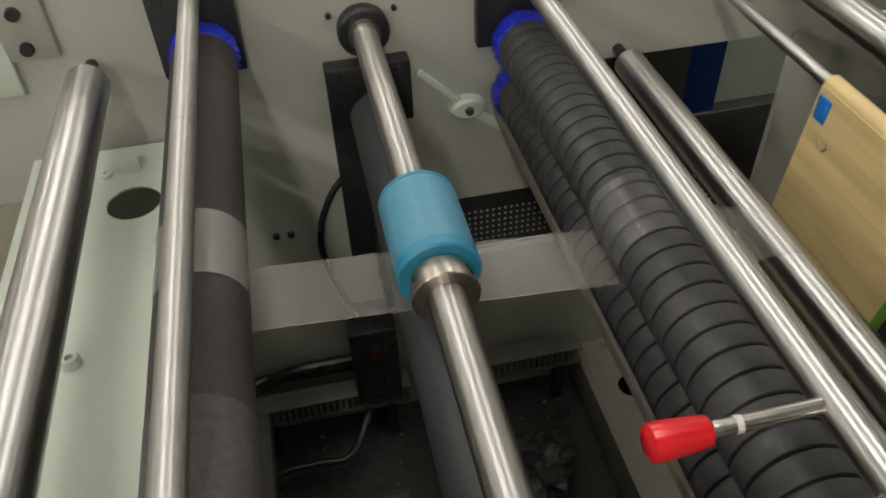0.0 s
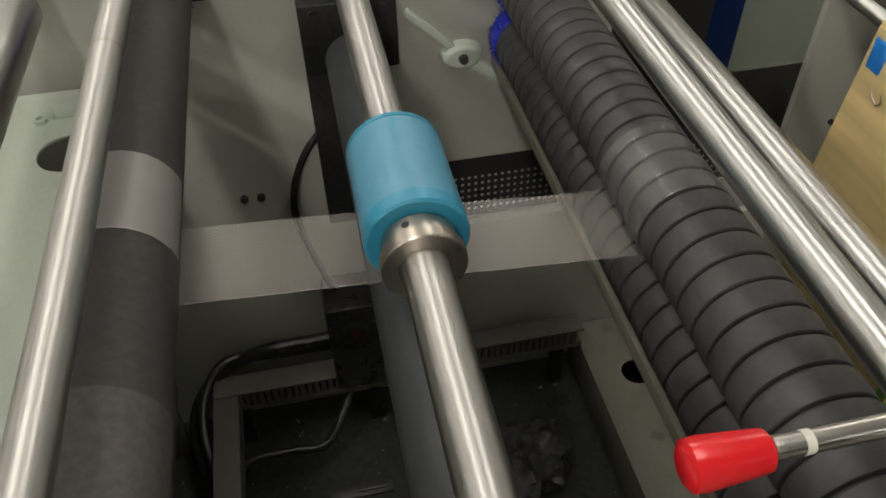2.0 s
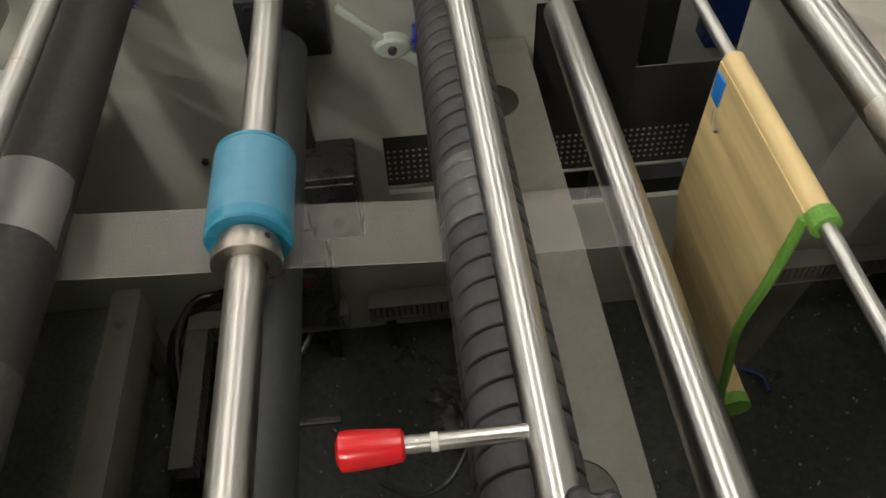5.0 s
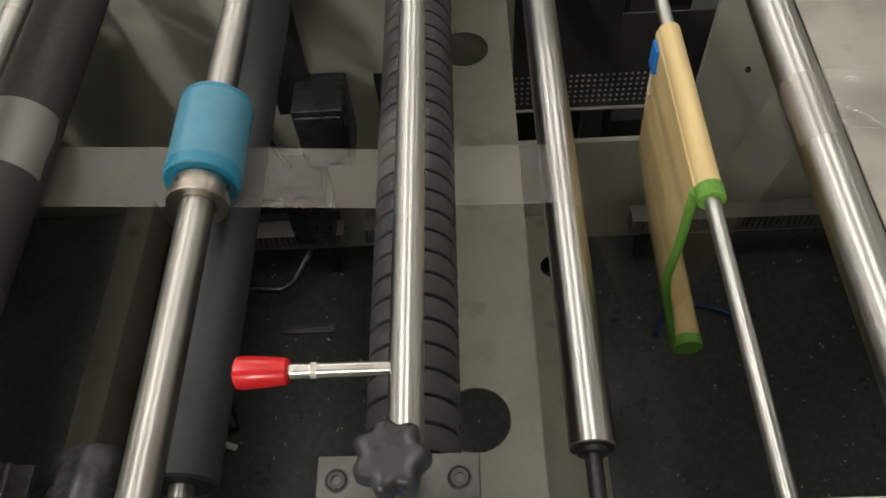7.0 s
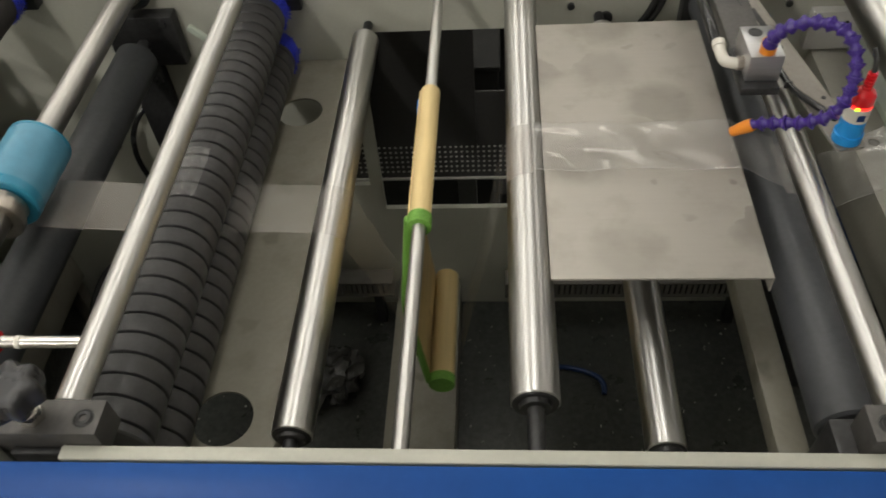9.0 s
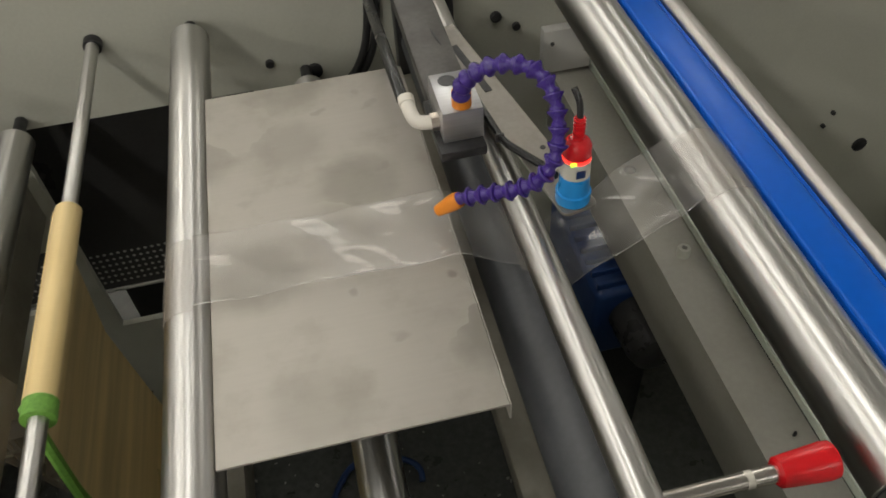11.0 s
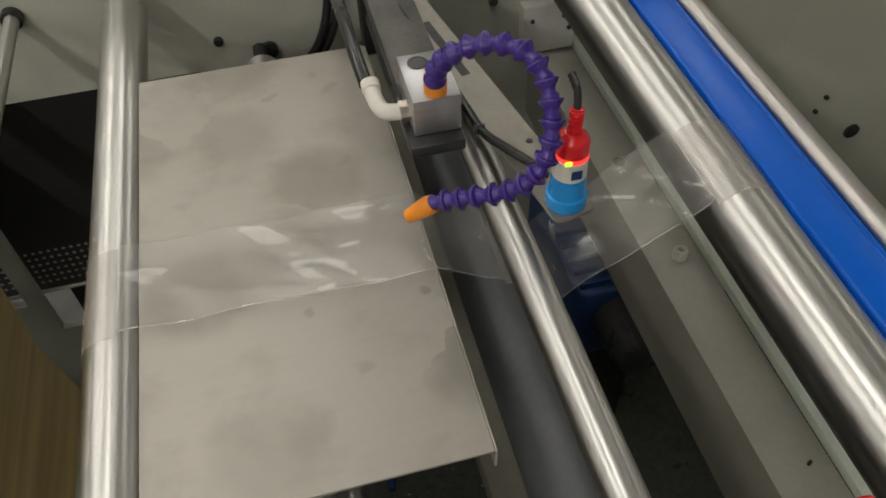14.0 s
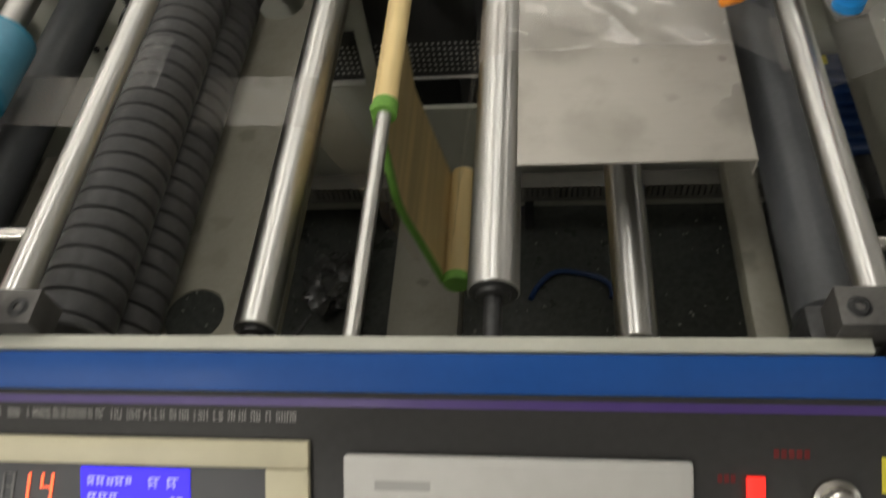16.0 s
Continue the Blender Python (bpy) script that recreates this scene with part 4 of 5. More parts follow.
def build_base_things():
    """Wiring ducts, cables and scraps on the base pan."""
    def duct(x0, y0, x1, y1, z=0.25):
        t = thing("wiring_duct", (x0, y0, z), "grey slotted plastic wiring duct", "wiring duct", "wiring ducts")
        L = math.hypot(x1 - x0, y1 - y0)
        bm = box(0, L, -0.02, 0.02, 0.0, 0.012, 0.001)
        part("channel", bm, DUCT, t)
        n = int(L / 0.012)
        for k in range(n):
            for sy in (-0.02, 0.0175):
                part("finger", box(0.002 + k * 0.012, 0.0095 + k * 0.012, sy, sy + 0.0025, 0.012, 0.045, 0), DUCT, t)
        part("cover", box(0, L, -0.021, 0.021, 0.0452, 0.049, 0.001), DUCT, t)
        for fx in (0.03, L - 0.05):
            part("duct_foot", box(fx, fx + 0.02, -0.012, 0.012, -0.11, -0.0002, 0.001), DARKSTEEL, t, "dark steel foot")
        t.rotation_euler[2] = math.atan2(y1 - y0, x1 - x0)
    duct(-0.512, 0.886, -0.20, 0.886)
    duct(-0.491, 0.58, -0.491, 0.864)
    duct(-0.16, 0.895, 0.15, 0.895)
    duct(0.40, 0.89, 0.95, 0.89)
    def cable(name, pts, r, mat=CABLE, label="black cable lying in the machine"):
        t = thing(name, (0, 0, 0), label, "cable", "cables")
        part("cable_run", sweep(pts, r), mat, t)
    cable("ribbed_hose", [(-0.25, 0.925, 0.335), (-0.33, 0.925, 0.335), (-0.42, 0.925, 0.330), (-0.50, 0.915, 0.30), (-0.545, 0.88, 0.26), (-0.548, 0.82, 0.23), (-0.515, 0.72, 0.20), (-0.47, 0.62, 0.17), (-0.42, 0.50, 0.16)], 0.012, label="thick glossy black hose curving over the base pan")
    cable("cable", [(-0.25, 0.93, 0.31), (-0.40, 0.93, 0.31), (-0.485, 0.92, 0.325), (-0.525, 0.87, 0.30), (-0.53, 0.80, 0.26), (-0.50, 0.70, 0.20), (-0.46, 0.60, 0.16)], 0.008)
    cable("cable", [(-0.53, 0.70, 0.16), (-0.50, 0.757, 0.19), (-0.47, 0.795, 0.20), (-0.395, 0.80, 0.20), (-0.34, 0.80, 0.20), (-0.305, 0.845, 0.21), (-0.275, 0.90, 0.25), (-0.26, 0.925, 0.40)], 0.0075)
    cable("cable", [(-0.262, 0.935, 0.765), (-0.285, 0.925, 0.745), (-0.302, 0.918, 0.718), (-0.315, 0.915, 0.68), (-0.318, 0.915, 0.62), (-0.29, 0.91, 0.50), (-0.25, 0.91, 0.38)], 0.0055)
    cable("air_tube", [(-0.60, 0.30, 0.2), (-0.52, 0.38, 0.26), (-0.44, 0.43, 0.28), (-0.38, 0.43, 0.25)], 0.006, GREYPLASTIC, "pale air tube looping over the base pan")
    for dx in (0.0, 0.012):
        cable("cable", [(0.592 + dx, 0.938, 0.885), (0.605 + dx, 0.930, 0.893), (0.625 + dx, 0.926, 0.915), (0.642 + dx, 0.928, 0.95), (0.652 + dx, 0.932, 1.0), (0.656 + dx, 0.936, 1.07), (0.655 + dx, 0.938, 1.12)], 0.0055, label="black cable looped against the side wall")
    cable("blue_air_tube", [(0.528 + 0.085 * math.cos(a * 0.2618) + 0.006 * math.sin(a * 0.8), 0.685 + 0.07 * math.sin(a * 0.2618), 0.148 + 0.003 * math.sin(a)) for a in range(0, 13)], 0.006, NAVY, "dark blue air tube bent in an arc on the base pan")
    cable("cable", [(-0.16, 0.56, 0.20), (-0.10, 0.52, 0.22), (-0.04, 0.53, 0.24), (0.0, 0.58, 0.26)], 0.005, CLEAR, "grey cable end with bare tips")
    bag = thing("crumpled_bag", (0.01, 0.715, 0.14), "crumpled clear plastic bag on the base pan", "plastic bag")
    bb = bmesh.new()
    bmesh.ops.create_icosphere(bb, subdivisions=4, radius=1.0)
    for q in bb.verts:
        k = 1 + 0.55 * noise.noise(q.co * 2.1) + 0.3 * abs(noise.noise(q.co * 5.0))
        q.co = Vector((q.co.x * 0.060 * k, q.co.y * 0.065 * k, max(q.co.z * 0.035 * k, -0.03) + 0.031))
    part("bag_sheet", bb, CLEARBAG, bag, sharp=25)
    f = thing("tee_fitting", (0.03, 0.80, 0.16), "pale plastic pipe fitting on the base pan", "fitting")
    part("fitting_body", moved(join(box(-0.035, 0.035, -0.010, 0.010, -0.018, 0.008, 0.004), lathe([(0.03, 0.008), (0.055, 0.008)], 16, "X")), pose(0, -0.05, 0, 0, 10, -25)), GREYPLASTIC, f)
    k = thing("din_clip", (-0.290, 0.731, 0.14), "small slotted metal clip on the base pan", "clip")
    part("clip_body", join(box(-0.055, 0.055, -0.012, 0.012, 0, 0.006, 0.001), box(-0.01, 0.045, -0.004, 0.004, 0.0062, 0.009, 0.0005)), GREYSTEEL, k)
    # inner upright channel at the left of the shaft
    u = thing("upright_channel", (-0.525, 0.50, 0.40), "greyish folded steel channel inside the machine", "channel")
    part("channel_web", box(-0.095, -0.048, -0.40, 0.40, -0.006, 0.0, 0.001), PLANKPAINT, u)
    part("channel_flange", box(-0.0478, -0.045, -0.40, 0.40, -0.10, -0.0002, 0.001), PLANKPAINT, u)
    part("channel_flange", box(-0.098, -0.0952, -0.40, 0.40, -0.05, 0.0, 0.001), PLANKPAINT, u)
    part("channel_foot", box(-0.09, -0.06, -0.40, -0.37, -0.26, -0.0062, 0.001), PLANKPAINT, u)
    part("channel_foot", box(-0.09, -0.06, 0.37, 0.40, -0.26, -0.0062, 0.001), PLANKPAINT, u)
    d = thing("shelf_plate", (-0.72, 0.50, 0.30), "dusty grey steel plate inside the machine", "plate")
    part("plate_sheet", box(-0.27, 0.096, -0.418, 0.443, -0.004, 0.0, 0.001), DUSTPLATE, d)
    part("plate_rib", box(0.0962, 0.0992, -0.418, 0.443, -0.16, 0.0, 0.001), DUSTPLATE, d)
    # black box seen under the film, and the nip-side gear motor
    v = thing("solenoid_box", (-0.185, 0.85, 0.615), "black plastic box on the inner wall", "box")
    part("box_body", box(-0.045, 0.045, 0.0, 0.095, -0.08, 0.065, 0.006), BLACKPLASTIC, v)
    part("box_cover", box(-0.04, 0.04, -0.006, -0.0002, -0.07, 0.055, 0.003), BLACKPLASTIC, v)
    w = thing("valve_body", (-0.258, 0.86, 0.372), "tall black valve body below the drive shaft", "valve")
    part("valve_block", box(-0.045, 0.042, 0.0, 0.084, -0.10, 0.10, 0.008), BLACKPLASTIC, w)
    part("valve_cap", lathe([(-0.0002, 0.02), (-0.008, 0.02), (-0.010, 0.017)], 28, "Y", (0, 0, 0.05)), BLACKPLASTIC, w)
    part("round_label", lathe([(-0.0102, 0.009), (-0.0108, 0.009)], 20, "Y", (0, 0, 0.05)), REDPRINT, w, "small round reddish label")
    # scraps
    rnd = random.Random(8)
    bm = bmesh.new()
    for _ in range(420):
        x, y = rnd.uniform(-0.6, 0.95), rnd.uniform(0.12, 0.9)
        s = rnd.uniform(0.0008, 0.0028)
        m = Matrix.Translation((x, y, 0.1405 + s)) @ Euler((rnd.random() * 3, rnd.random() * 3, rnd.random() * 3)).to_matrix().to_4x4() @ Matrix.Diagonal((s, s * rnd.uniform(0.4, 2.2), s * 0.5, 1))
        bmesh.ops.create_cube(bm, size=1.6, matrix=m)
    tagged(part("plastic_scraps", bm, DIRT), "pale plastic chips scattered over the black base pan", "scraps", kind="stuff")


# ---------------------------------------------------------------- dancer with its pine-pattern sleeve
def build_dancer():
    plain_shaft(0.3021, 1.0096, 0.0079, NEAR_IN, FAR, "dancer_shaft", "thin polished steel shaft carrying the pine sleeve", CHROME)
    t = thing("pine_sleeve", (0.3021, 0, 1.0096), "pine-pattern sleeve hanging from the thin shaft with green edging", "sleeve")
    y0, y1 = 0.386, 0.632
    part("top_tube", lathe([(y0 + 0.018, 0.0085), (y0 + 0.018, 0.0128), (y1 - 0.001, 0.0128), (y1, 0.012), (y1, 0.0085)], 36), WOOD, t)
    g = part("top_band", lathe([(y0, 0.0085), (y0, 0.0136), (y0 + 0.0005, 0.0140), (y0 + 0.017, 0.0140), (y0 + 0.0178, 0.0132)], 36), GREENTAPE, t, "bright green stitched band")
    low = -0.385
    lx = 0.010

    def turn_up(cx, cz, r, ya, yb):
        bm = bmesh.new()
        rows = [[bm.verts.new((cx + rr * math.cos(radians(a)), y, cz + rr * math.sin(radians(a)))) for y in (ya, yb) for rr in (r, r + 0.0014)] for a in range(180, 331, 10)]
        for p, q in zip(rows, rows[1:]):
            for i, j in ((0, 2), (3, 1), (2, 3), (1, 0)):
                bm.faces.new((p[i], p[j], q[j], q[i]))
        return bm

    # two hanging sheets, front edge slanting back to the lower tube
    def sheet(xt, xb, dx):
        bm = bmesh.new()
        n, m, zt = 12, 10, 0.003
        grid = []
        for j in range(m + 1):
            v = j / m
            row = []
            for i in range(n + 1):
                u = i / n
                yy0 = y0 + 0.018 + 0.02 * v
                y = yy0 + (y1 - 0.002 - yy0) * u
                x = xt - 0.016 * v / 0.5 if v <= 0.5 else xt - 0.016 + (xb - xt + 0.016) * (v - 0.5) / 0.5
                row.append(bm.verts.new((x, y, zt + (low - zt) * v)))
            grid.append(row)
        for a, b in zip(grid, grid[1:]):
            for i in range(n):
                bm.faces.new((a[i], a[i + 1], b[i + 1], b[i]))
        res = bmesh.ops.extrude_face_region(bm, geom=bm.faces[:])
        for v in res["geom"]:
            if isinstance(v, bmesh.types.BMVert):
                v.co.x += 0.0016 * dx
        return bm
    part("hanging_sheet", sheet(-0.0127, lx - 0.0195, -1), WOOD, t)
    part("sheet_turn", turn_up(lx, low, 0.0200, y0 + 0.040, y1 - 0.002), WOOD, t)
    part("edging", sweep([(-0.013, y0 + 0.016, -0.002), (-0.0212, y0 + 0.018, -0.09), (-0.0298, y0 + 0.026, -0.19), (-0.0205, y0 + 0.032, -0.285), (lx - 0.0200, y0 + 0.038, low)], 0.0055, 8), GREENTAPE, t, "green stitched edging")
    tube = part("lower_tube", moved(lathe([(y0 + 0.045, 0.019), (y1 - 0.002, 0.019)], 36), Matrix.Translation((lx, 0, low))), WOOD, t)
    part("tube_band", moved(lathe([(y0 + 0.030, 0.014), (y0 + 0.030, 0.0195), (y0 + 0.031, 0.020), (y0 + 0.0448, 0.020)], 36), Matrix.Translation((lx, 0, low))), GREENTAPE, tube, "green band round the tube's end")
    sleeve = t
    # blue tape tag and a bent wire clip at the far upper corner
    tag = thing("blue_tape_tag", (0.2905, 0.614, 0.993), "folded bright blue tape tag on the sleeve", "tape tag")
    part("tape_fold", box(-0.006, 0.0005, -0.011, 0.011, -0.024, 0.010, 0.0008), BLUETAPE, tag)
    part("wire_clip", sweep([(-0.004, -0.004, -0.03), (-0.007, -0.012, -0.040), (-0.008, -0.024, -0.046), (-0.008, -0.030, -0.040), (-0.007, -0.026, -0.034)], 0.0012, 8), COLLAR, tag, "bent wire clip")
    return sleeve


# ---------------------------------------------------------------- film
FY0, FY1 = 0.445, 0.530


def film_piece(name, path, label, seed=0, wave=0.0006, ny=10, pivot=None, mat=None, ribs=False):
    """A strip of film along path (x, z), as wide as the web, with faint waves."""
    mat = mat or FILMHAZE
    rnd = random.Random(seed)
    ph = [rnd.uniform(0, 6.28) for _ in range(4)]
    px, pz = pivot or path[0]
    t = tagged(new(name), label, "plastic film", "film web")
    t.location = (px, 0, pz)
    bm = bmesh.new()
    fine = []
    for (x0, z0), (x1, z1) in zip(path, path[1:]):
        n = max(int(math.hypot(x1 - x0, z1 - z0) / 0.006), 1)
        fine += [(x0 + (x1 - x0) * k / n, z0 + (z1 - z0) * k / n) for k in range(n)]
    fine.append(path[-1])
    rows, s = [], 0.0
    for i, (x, z) in enumerate(fine):
        a, b = fine[max(i - 1, 0)], fine[min(i + 1, len(fine) - 1)]
        d = Vector((b[0] - a[0], b[1] - a[1])).normalized()
        nrm = Vector((-d.y, d.x))
        if nrm.y < 0:
            nrm = -nrm
        s += 0.006
        row = []
        for k in range(ny + 1):
            v = k / ny
            h = wave * (math.sin(s * 55 + ph[0] + 2.5 * v) + math.sin(s * 23 + ph[1] - 4 * v) + 1.2 * math.sin(9 * v + ph[2]) + 0.9 * math.cos(s * 90 + 7 * v + ph[3]))
            if v in (0.0, 1.0):
                h += wave * 1.5
            if ribs:
                # the web rides on the ridges and dips a little at each groove
                u = ((FY0 + (FY1 - FY0) * v - GROOVE0) / GROOVE) % 1.0
                h += 0.0005 * math.cos(6 * math.pi * u) - 0.0022 * math.exp(-(min(u, 1 - u) / 0.07) ** 2)
            row.append(bm.verts.new((x - px + nrm.x * (h + wave * 4), FY0 + (FY1 - FY0) * v, z - pz + nrm.y * (h + wave * 4))))
        rows.append(row)
    keep = [[v.co.copy() for v in row] for row in rows]
    for a, b in zip(rows, rows[1:]):
        for k in range(ny):
            bm.faces.new((a[k], a[k + 1], b[k + 1], b[k]))
    part("film_strip", bm, mat, t)
    # milkier strips along the web's edges, painting in their thin bright highlights
    for edge in (0, ny):
        eb = bmesh.new()
        side = 0.0008 if edge == 0 else -0.0008
        er = [(eb.verts.new(c), eb.verts.new((c[0], c[1] + side, c[2] + 0.0004))) for c in [ends[edge] for ends in keep]]
        for a, b in zip(er, er[1:]):
            eb.faces.new((a[0], a[1], b[1], b[0]))
        part("edge_highlight", eb, FILMEDGE if mat is FILM else mat, t, "milky film edge with painted highlight" if mat is FILM else "")
    return t


def arc(cx, cz, r, a0, a1, n=12):
    return [(cx + r * math.cos(radians(a0 + (a1 - a0) * k / n)), cz + r * math.sin(radians(a0 + (a1 - a0) * k / n))) for k in range(n + 1)]


def build_film():
    film_piece("film_wrap", arc(-0.4214, 1.012, 0.0414, 165, -78, 20), "clear film wrapped over the black rubber roller", 1, 0.0002, mat=FILMWRAP)
    film_piece("film_span", [(-0.411, 0.9715), (-0.2125, 0.9575)], "clear film running under the blue roller", 2, 0.00008)
    film_piece("film_span", [(-0.2050, 0.9570), (-0.0270, 0.9420)], "clear film running up to the ridged roller", 3, 0.00008)
    film_piece("film_wrap", arc(0.0095, 0.969, 0.0418, 212, 65, 20), "clear film drawn over the ridges of the rubber roller", 12, 0.0001, 51, mat=FILMRIDGE, ribs=True)
    film_piece("film_span", [(0.0460, 0.9410), (0.1700, 0.9375)], "clear film running on to a steel roller", 4, 0.0003, mat=FILMTHIN)
    film_piece("film_wrap", arc(0.1725, 0.9135, 0.0228, 92, -12, 8), "clear film wrapped over a steel roller", 13, 0.0001, mat=FILMTHIN)
    film_piece("film_span", [(0.1948, 0.9075), (0.283, 0.64)], "clear film hanging down towards the sleeve", 5, 0.0006, mat=FILMTHIN)
    film_piece("film_span", [(0.3335, 0.64), (0.3995, 1.004)], "clear film rising to the steel roller", 6, 0.0006, mat=FILMTHIN)
    film_piece("film_wrap", arc(0.4243, 1.0105, 0.0239, 190, 75), "clear film wrapped over a steel roller", 7, 0.0002)
    table = film_piece("film_on_table", [(0.432, 1.0330), (0.47, 1.0305), (0.56, 1.0300), (0.66, 1.0285), (0.716, 0.9985)], "clear wavy film lying across the steel table", 8, 0.0011, 14, (0.44, 1.0300), FILM)
    film_piece("film_wrap", arc(0.722, 0.962, 0.0345, 95, -30), "clear film round the dark nip roller", 9, 0.0002)
    film_piece("film_span", [(0.751, 0.944), (0.8925, 1.0392)], "clear rippled film rising to the large steel roller", 10, 0.0016, 14, mat=FILM)
    film_piece("film_wrap", arc(0.9165, 1.018, 0.0315, 140, 5), "clear film wrapped over the large steel roller", 11, 0.0003)
    return table


# ---------------------------------------------------------------- air nozzle and sensor
def build_air_nozzle():
    h = thing("hose_holder", (0.690, 0.53, 1.05), "black clamp on the shaft under the aluminium block", "clamp")
    part("clamp_block", box(-0.026, 0.017, -0.011, 0.07, 0.029, 0.0392, 0.002), DARKSTEEL, h)
    part("holder_arm", box(-0.018, 0.026, 0.04, FAR - 0.531, 0.012, 0.0288, 0.002), GREYSTEEL, h)
    b = thing("manifold_block", (0.6885, 0.562, 1.0895), "milled aluminium air manifold block", "manifold")
    part("block_body", box(-0.0185, 0.0185, -0.030, 0.030, 0.0, 0.0325, 0.0008), ALU, b)
    part("threaded_port", lathe([(0.0327, 0.0082), (0.0330, 0.0082), (0.0331, 0.0068), (0.0326, 0.0062)], 24, "Z", (-0.004, 0.017, 0)), BLACKPLASTIC, b)
    el = thing("elbow_fitting", (0.655, 0.551, 1.101), "off-white plastic elbow air fitting", "fitting")
    part("elbow_body", sweep([(0.0225, 0.0, 0.0), (0.008, 0.0, 0.0), (-0.004, 0.003, 0.001), (-0.008, 0.014, 0.004), (-0.009, 0.026, 0.008)], 0.0066, 16), WHITEPLASTIC, el)
    part("collar_ring", moved(lathe([(-0.004, 0.0076), (0.004, 0.0076)], 20, "Y"), pose(-0.009, 0.026, 0.008, 15)), WHITEPLASTIC, el)
    part("hex_ring", lathe([(0.0075, 0.0082), (0.0148, 0.0082)], 6, "X"), COLLAR, el)
    tb = thing("air_tube", (0, 0, 0), "black air tube running to the white elbow", "air tube")
    part("tube_run", sweep([(0.643, 0.581, 1.109), (0.641, 0.62, 1.114), (0.641, 0.68, 1.11), (0.643, 0.76, 1.09), (0.647, 0.86, 1.06), (0.652, 0.94, 1.04)], 0.0058, 12), CABLE, tb)
    # jointed hose: cups along a loop
    hs = thing("jointed_hose", (0, 0, 0), "purple jointed coolant hose looping to an orange nozzle", "hose")
    pts = [Vector(p) for p in ((0.6895, 0.540, 1.130), (0.689, 0.533, 1.147), (0.698, 0.522, 1.166), (0.716, 0.508, 1.180), (0.735, 0.490, 1.184), (0.745, 0.472, 1.176), (0.747, 0.455, 1.158),
                               (0.742, 0.442, 1.136), (0.731, 0.439, 1.116), (0.714, 0.446, 1.101), (0.695, 0.457, 1.091), (0.679, 0.466, 1.083), (0.669, 0.471, 1.078))]
    fine = []
    for i in range(len(pts) - 1):
        p0, p1, p2, p3 = pts[max(i - 1, 0)], pts[i], pts[i + 1], pts[min(i + 2, len(pts) - 1)]
        for k in range(10):
            t = k / 10
            fine.append(0.5 * ((2 * p1) + (p2 - p0) * t + (2 * p0 - 5 * p1 + 4 * p2 - p3) * t * t + (3 * p1 - p0 - 3 * p2 + p3) * t ** 3))
    fine.append(pts[-1])
    step, acc = 0.0118, 0.0
    marks = []
    for p, q in zip(fine, fine[1:]):
        acc += (q - p).length
        if acc >= step:
            marks.append((q, (q - p).normalized()))
            acc = 0.0
    cup = [(-0.0074, 0.0040), (-0.0068, 0.0056), (-0.0036, 0.0063), (-0.0008, 0.0046), (0.0020, 0.0054), (0.0056, 0.0084), (0.0070, 0.0087), (0.0074, 0.0066)]
    base = finish(lathe(cup, 24, "Z"))
    me = bpy.data.meshes.new("hose_link")
    base.to_mesh(me)
    base.free()
    me.materials.append(PURPLEHOSE)
    for p, d in marks:
        o = new("hose_link", me)
        o.matrix_basis = Matrix.Translation(p) @ (-d).to_track_quat("Z", "Y").to_matrix().to_4x4()
        o.parent = hs
    part("hose_base", lathe([(0.0, 0.0088), (0.014, 0.0088), (0.0155, 0.0075)], 24, "Z", (0.6895, 0.541, 1.1222)), ORANGE, hs, "orange hose base")
    d = (Vector((0.651, 0.479, 1.061)) - pts[-1]).normalized()
    noz = lathe([(0.0, 0.0068), (0.004, 0.0075), (0.010, 0.0072), (0.026, 0.0052), (0.0262, 0.0036)], 24, "Z")
    part("nozzle_tip", moved(noz, Matrix.Translation(pts[-1]) @ d.to_track_quat("Z", "Y").to_matrix().to_4x4()), ORANGE, hs, "orange tapered nozzle")


def rounded_strip(hw, y0, y1, th, r):
    """A flat strip with rounded corners at its near end."""
    bm = bmesh.new()
    pts = [(-hw, y1), (-hw, y0 + r)] + [(-hw + r - r * math.cos(a * 0.3927), y0 + r - r * math.sin(a * 0.3927)) for a in range(1, 5)]
    pts += [(-x, y) for x, y in reversed(pts)]
    f = bm.faces.new([bm.verts.new((x, y, 0)) for x, y in pts])
    res = bmesh.ops.extrude_face_region(bm, geom=[f])
    for v in res["geom"]:
        if isinstance(v, bmesh.types.BMVert):
            v.co.z += th
    return bm


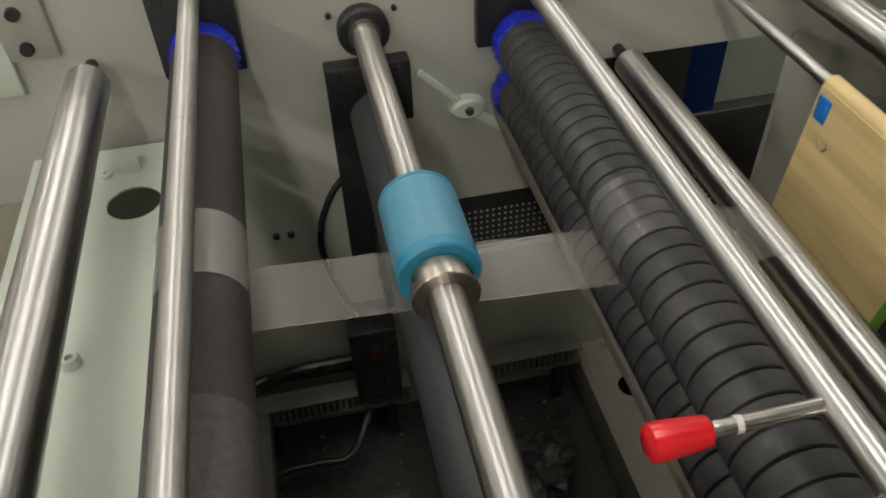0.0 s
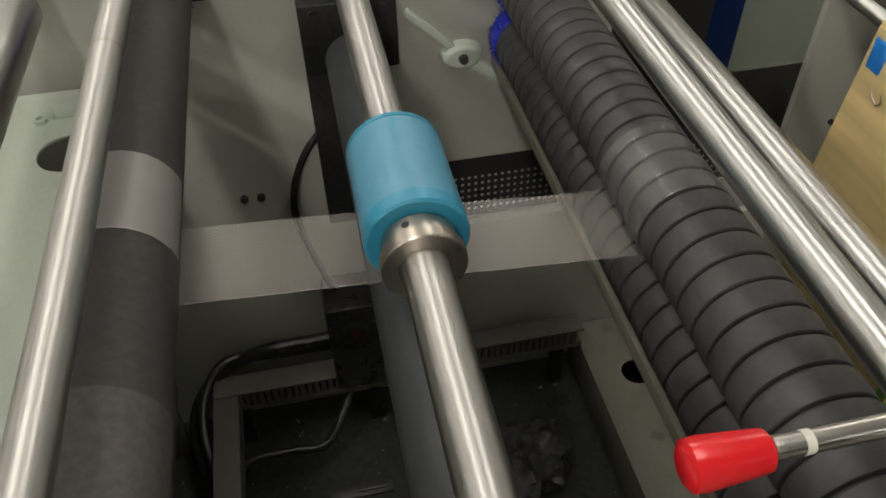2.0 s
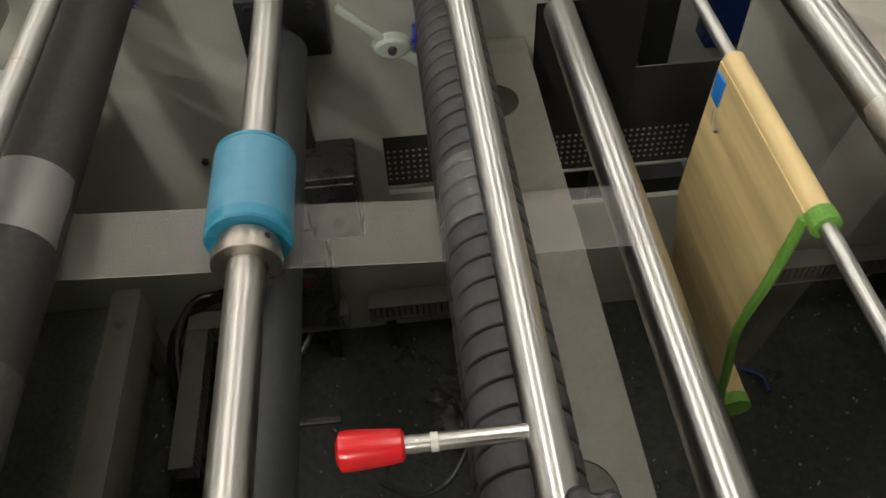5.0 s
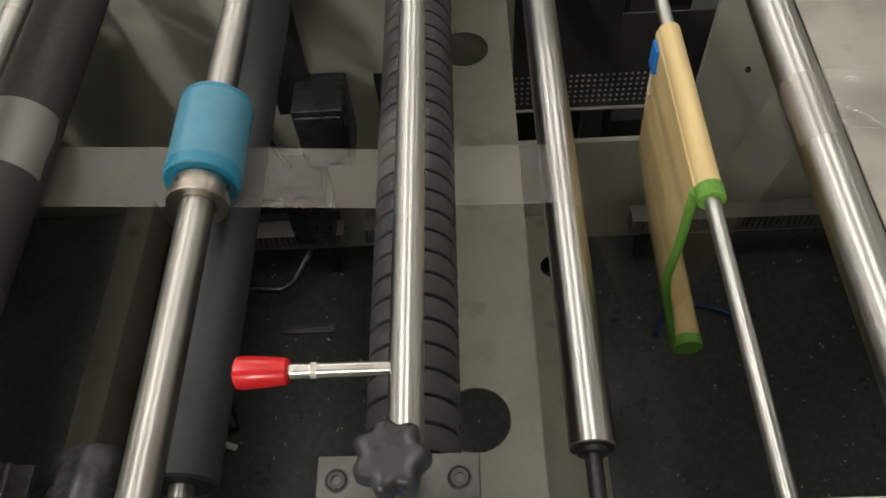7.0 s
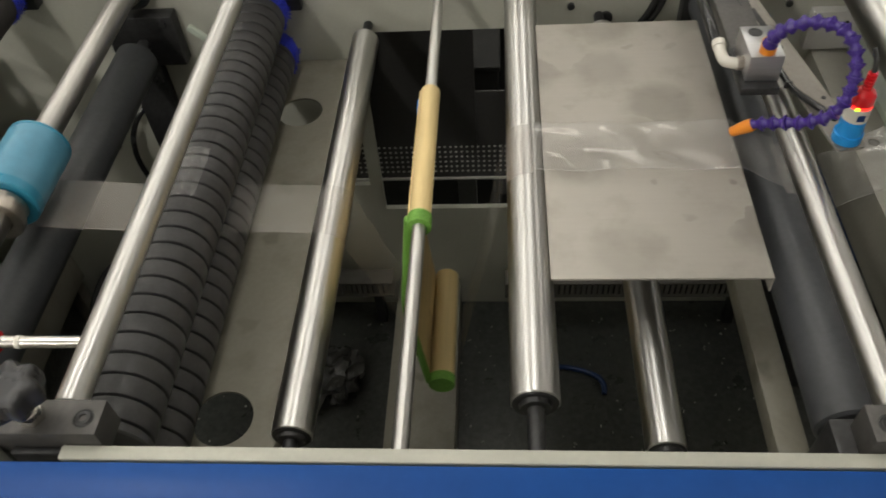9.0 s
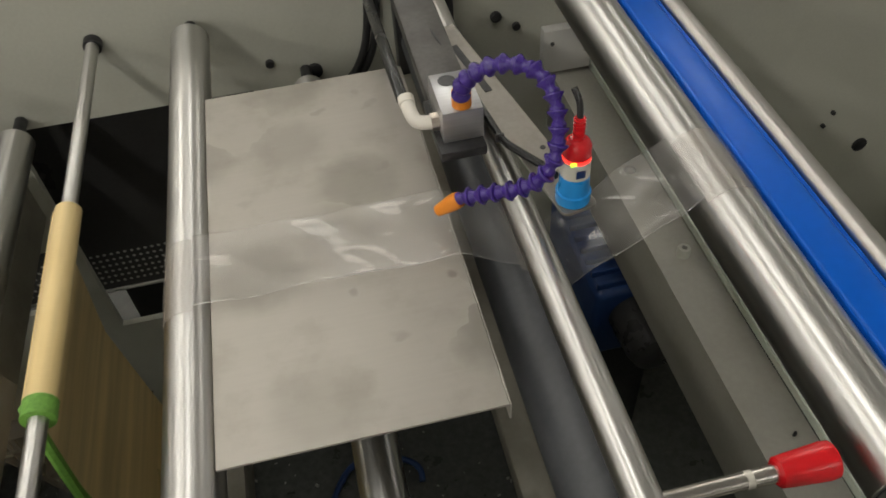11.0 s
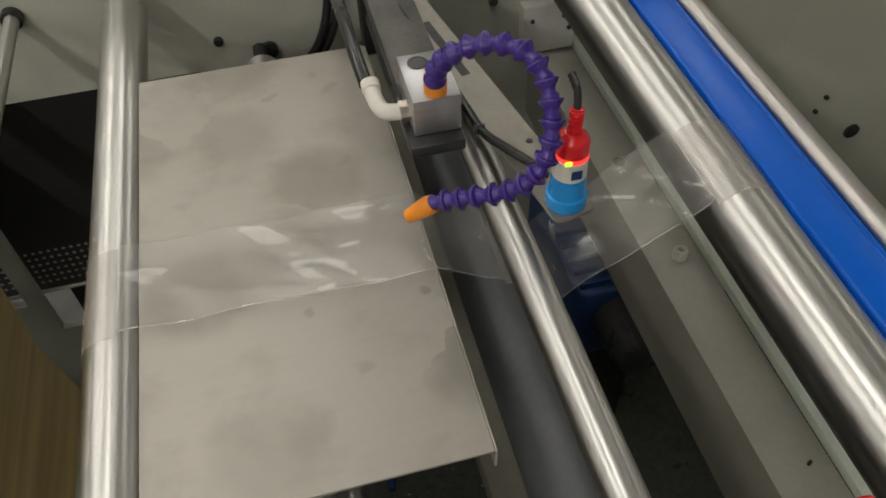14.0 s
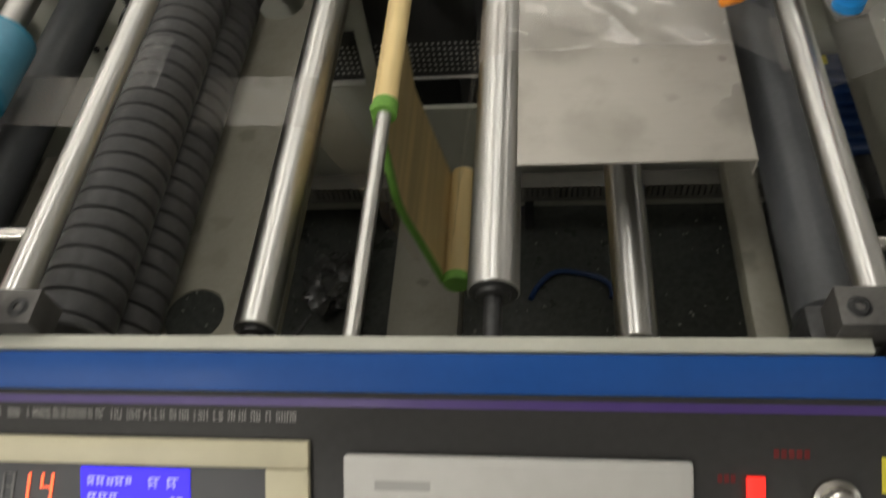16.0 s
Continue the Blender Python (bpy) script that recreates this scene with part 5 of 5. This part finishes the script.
def build_sensor():
    a = thing("sensor_bracket", (0.7650, 0.455, 1.066), "thin slotted steel sensor arm", "bracket")
    bm = (rounded_strip(0.0165, -0.016, 0.30, 0.003, 0.006))
    part("arm_plate", moved(bm, pose(0, 0, 0, 0, 0, 10)), ARMSTEEL, a)
    part("arm_slot", moved(box(-0.004, 0.004, 0.17, 0.26, 0.0032, 0.0036, 0.0), pose(0, 0, 0, 0, 0, 10)), DARKSTEEL, a)
    part("arm_screw", moved(lathe([(0.0032, 0.0028), (0.0038, 0.0026)], 14, "Z", (0.008, 0.07, 0)), pose(0, 0, 0, 0, 0, 10)), DARKSTEEL, a)
    part("arm_post", box(-0.060, -0.030, 0.26, 0.30, -0.05, -0.0002, 0.003), DARKSTEEL, a)
    s = thing("photo_sensor", (0.7650, 0.455, 1.0695), "blue and red cylindrical photo sensor with lit ring", "sensor")
    part("sensor_body", lathe([(0.0, 0.0150), (0.010, 0.0153), (0.0105, 0.0134), (0.029, 0.0126)], 32, "Z"), SKYBLUE, s, "light blue sensor body")
    lab = part("sensor_label", lathe([(0.0292, 0.0126), (0.046, 0.0123)], 32, "Z"), WHITEPLASTIC, s, "white printed label band")
    part("print_bar", box(-0.004, 0.004, -0.0132, -0.0126, 0.033, 0.041, 0.0003), NAVY, lab)
    part("lit_ring", lathe([(0.0462, 0.0122), (0.0495, 0.0122)], 32, "Z"), LEDRING, s, "glowing red ring")
    part("green_light", box(-0.009, -0.004, -0.0121, -0.0105, 0.0463, 0.0494, 0.0003), LEDGREEN, s)
    part("red_cap", lathe([(0.0497, 0.0122), (0.060, 0.0118), (0.064, 0.0095), (0.066, 0.0064)], 32, "Z"), REDPLASTIC, s)
    boot = [(0.0662, 0.0052)]
    for k in range(5):
        boot += [(0.067 + k * 0.004, 0.0050), (0.069 + k * 0.004, 0.0052), (0.0692 + k * 0.004, 0.0040), (0.0708 + k * 0.004, 0.0040)]
    part("red_boot", lathe(boot, 20, "Z"), REDPLASTIC, s)
    part("cable_end", sweep([(0, 0, 0.086), (0.0, 0.004, 0.098), (-0.003, 0.010, 0.108)], 0.0028, 10), CABLE, s)
    c = thing("sensor_cable", (0, 0, 0), "black sensor cable tied along the arm", "cable")
    part("cable_run", sweep([(0.753, 0.470, 1.085), (0.752, 0.49, 1.077), (0.74, 0.515, 1.074), (0.727, 0.54, 1.074), (0.722, 0.58, 1.073), (0.712, 0.66, 1.073), (0.70, 0.74, 1.075), (0.70, 0.84, 1.06), (0.70, 0.94, 1.05)], 0.0038, 10), CABLE, c)
    part("cable_tie", box(0.7205, 0.7295, 0.543, 0.546, 1.0692, 1.0785, 0.001), BLACKPLASTIC, c)
    m = thing("gear_motor", (0.995, 0.79, 0.60), "dark navy motor with a yellow warning label", "motor")
    part("motor_body", box(-0.075, 0.085, -0.10, 0.13, -0.16, 0.0, 0.012, 3), NAVY, m)
    for k in range(7):
        part("cooling_fin", box(-0.070, 0.080, -0.088 + k * 0.026, -0.082 + k * 0.026, 0.0002, 0.012, 0.001), NAVY, m)
    part("warning_label", box(-0.06, -0.03, 0.095, 0.118, 0.0004, 0.001, 0), YELLOW, m, "yellow warning label")
    part("motor_cap", moved(lathe([(-0.19, 0.026), (-0.185, 0.036), (-0.165, 0.042), (-0.1005, 0.045)], 32, "Y"), Matrix.Translation((-0.005, 0, -0.06))), BLACKPLASTIC, m, "glossy black motor cap")
    part("motor_stand", box(-0.05, 0.05, -0.08, 0.10, -0.46, -0.1602, 0.002), DARKSTEEL, m)


# ---------------------------------------------------------------- build
build_room()
build_frame()
build_beams()
build_rollers()
SHAFT = build_blue_shaft()
lever_bar(0.0125, 1.0604, 0.0142, 0.128, FAR - 0.001, -1, 0.196, 0.127, "polished lever shaft over the ridged rollers with red grip")
lever_bar(0.7295, 1.0313, 0.0142, 0.128, FAR - 0.001, 1, 0.196, 0.127, "polished lever shaft over the nip roller with red grip")
lever_block(0.012, "grey steel bearing block with black lobed knob")
lever_block(0.727, "dark steel bearing block with black lobed knob")
build_brackets()
build_background()
build_base_things()
SLEEVE = build_dancer()
TABLE_FILM = build_film()
build_air_nozzle()
build_sensor()


def motions():
    """The shaft turns in steps; the film on the table flutters as it is drawn on."""
    spin = [(0.0, -66), (0.8, -48), (1.4, -42), (2.0, -20), (2.6, -9), (3.0, 2), (3.7, 22), (5.8, 62), (8.0, 105), (10.2, 148), (12.3, 188), (14.0, 222), (16.0, 260)]
    rows = [(t, pose(-0.2105, 0, 1.002, 0, a, 0)) for t, a in spin]
    walk(SHAFT, rows)
    swing = [(0.0, 0), (3.6, 1), (4.6, 4), (5.4, 1), (5.8, 8.5), (6.0, 11), (6.2, 2), (6.4, -3), (6.6, 4), (6.8, 12), (7.0, 7.5), (7.2, -2), (7.4, -3.8), (7.6, 6), (7.8, 6.5), (8.0, 1.5), (8.2, -6.3), (8.4, -4.8), (8.5, 3.8), (8.7, 10.3), (8.8, 8), (8.9, 1.7), (9.0, -1.5), (9.2, -5), (9.4, 1.4), (9.6, 9.5), (9.8, 4), (10.0, -7), (10.2, -5), (12.3, 0), (14.0, 1), (15.0, 0), (15.5, -4), (15.7, -5), (16.0, 4.4)]
    walk(SLEEVE, [(t, pose(0.3021, 0, 1.0096, 0, -a, 0)) for t, a in swing])
    lift = [(0.0, 0.0), (12.3, 0.6), (12.6, 0.0), (13.0, 0.2), (13.2, 0.7), (13.5, 0.0), (14.6, 0.0), (15.0, 0.7), (15.3, 0.1), (16.0, 0.5)]
    walk(TABLE_FILM, [(t, pose(0.44, 0, 1.03, 0, -a, 0)) for t, a in lift])


motions()
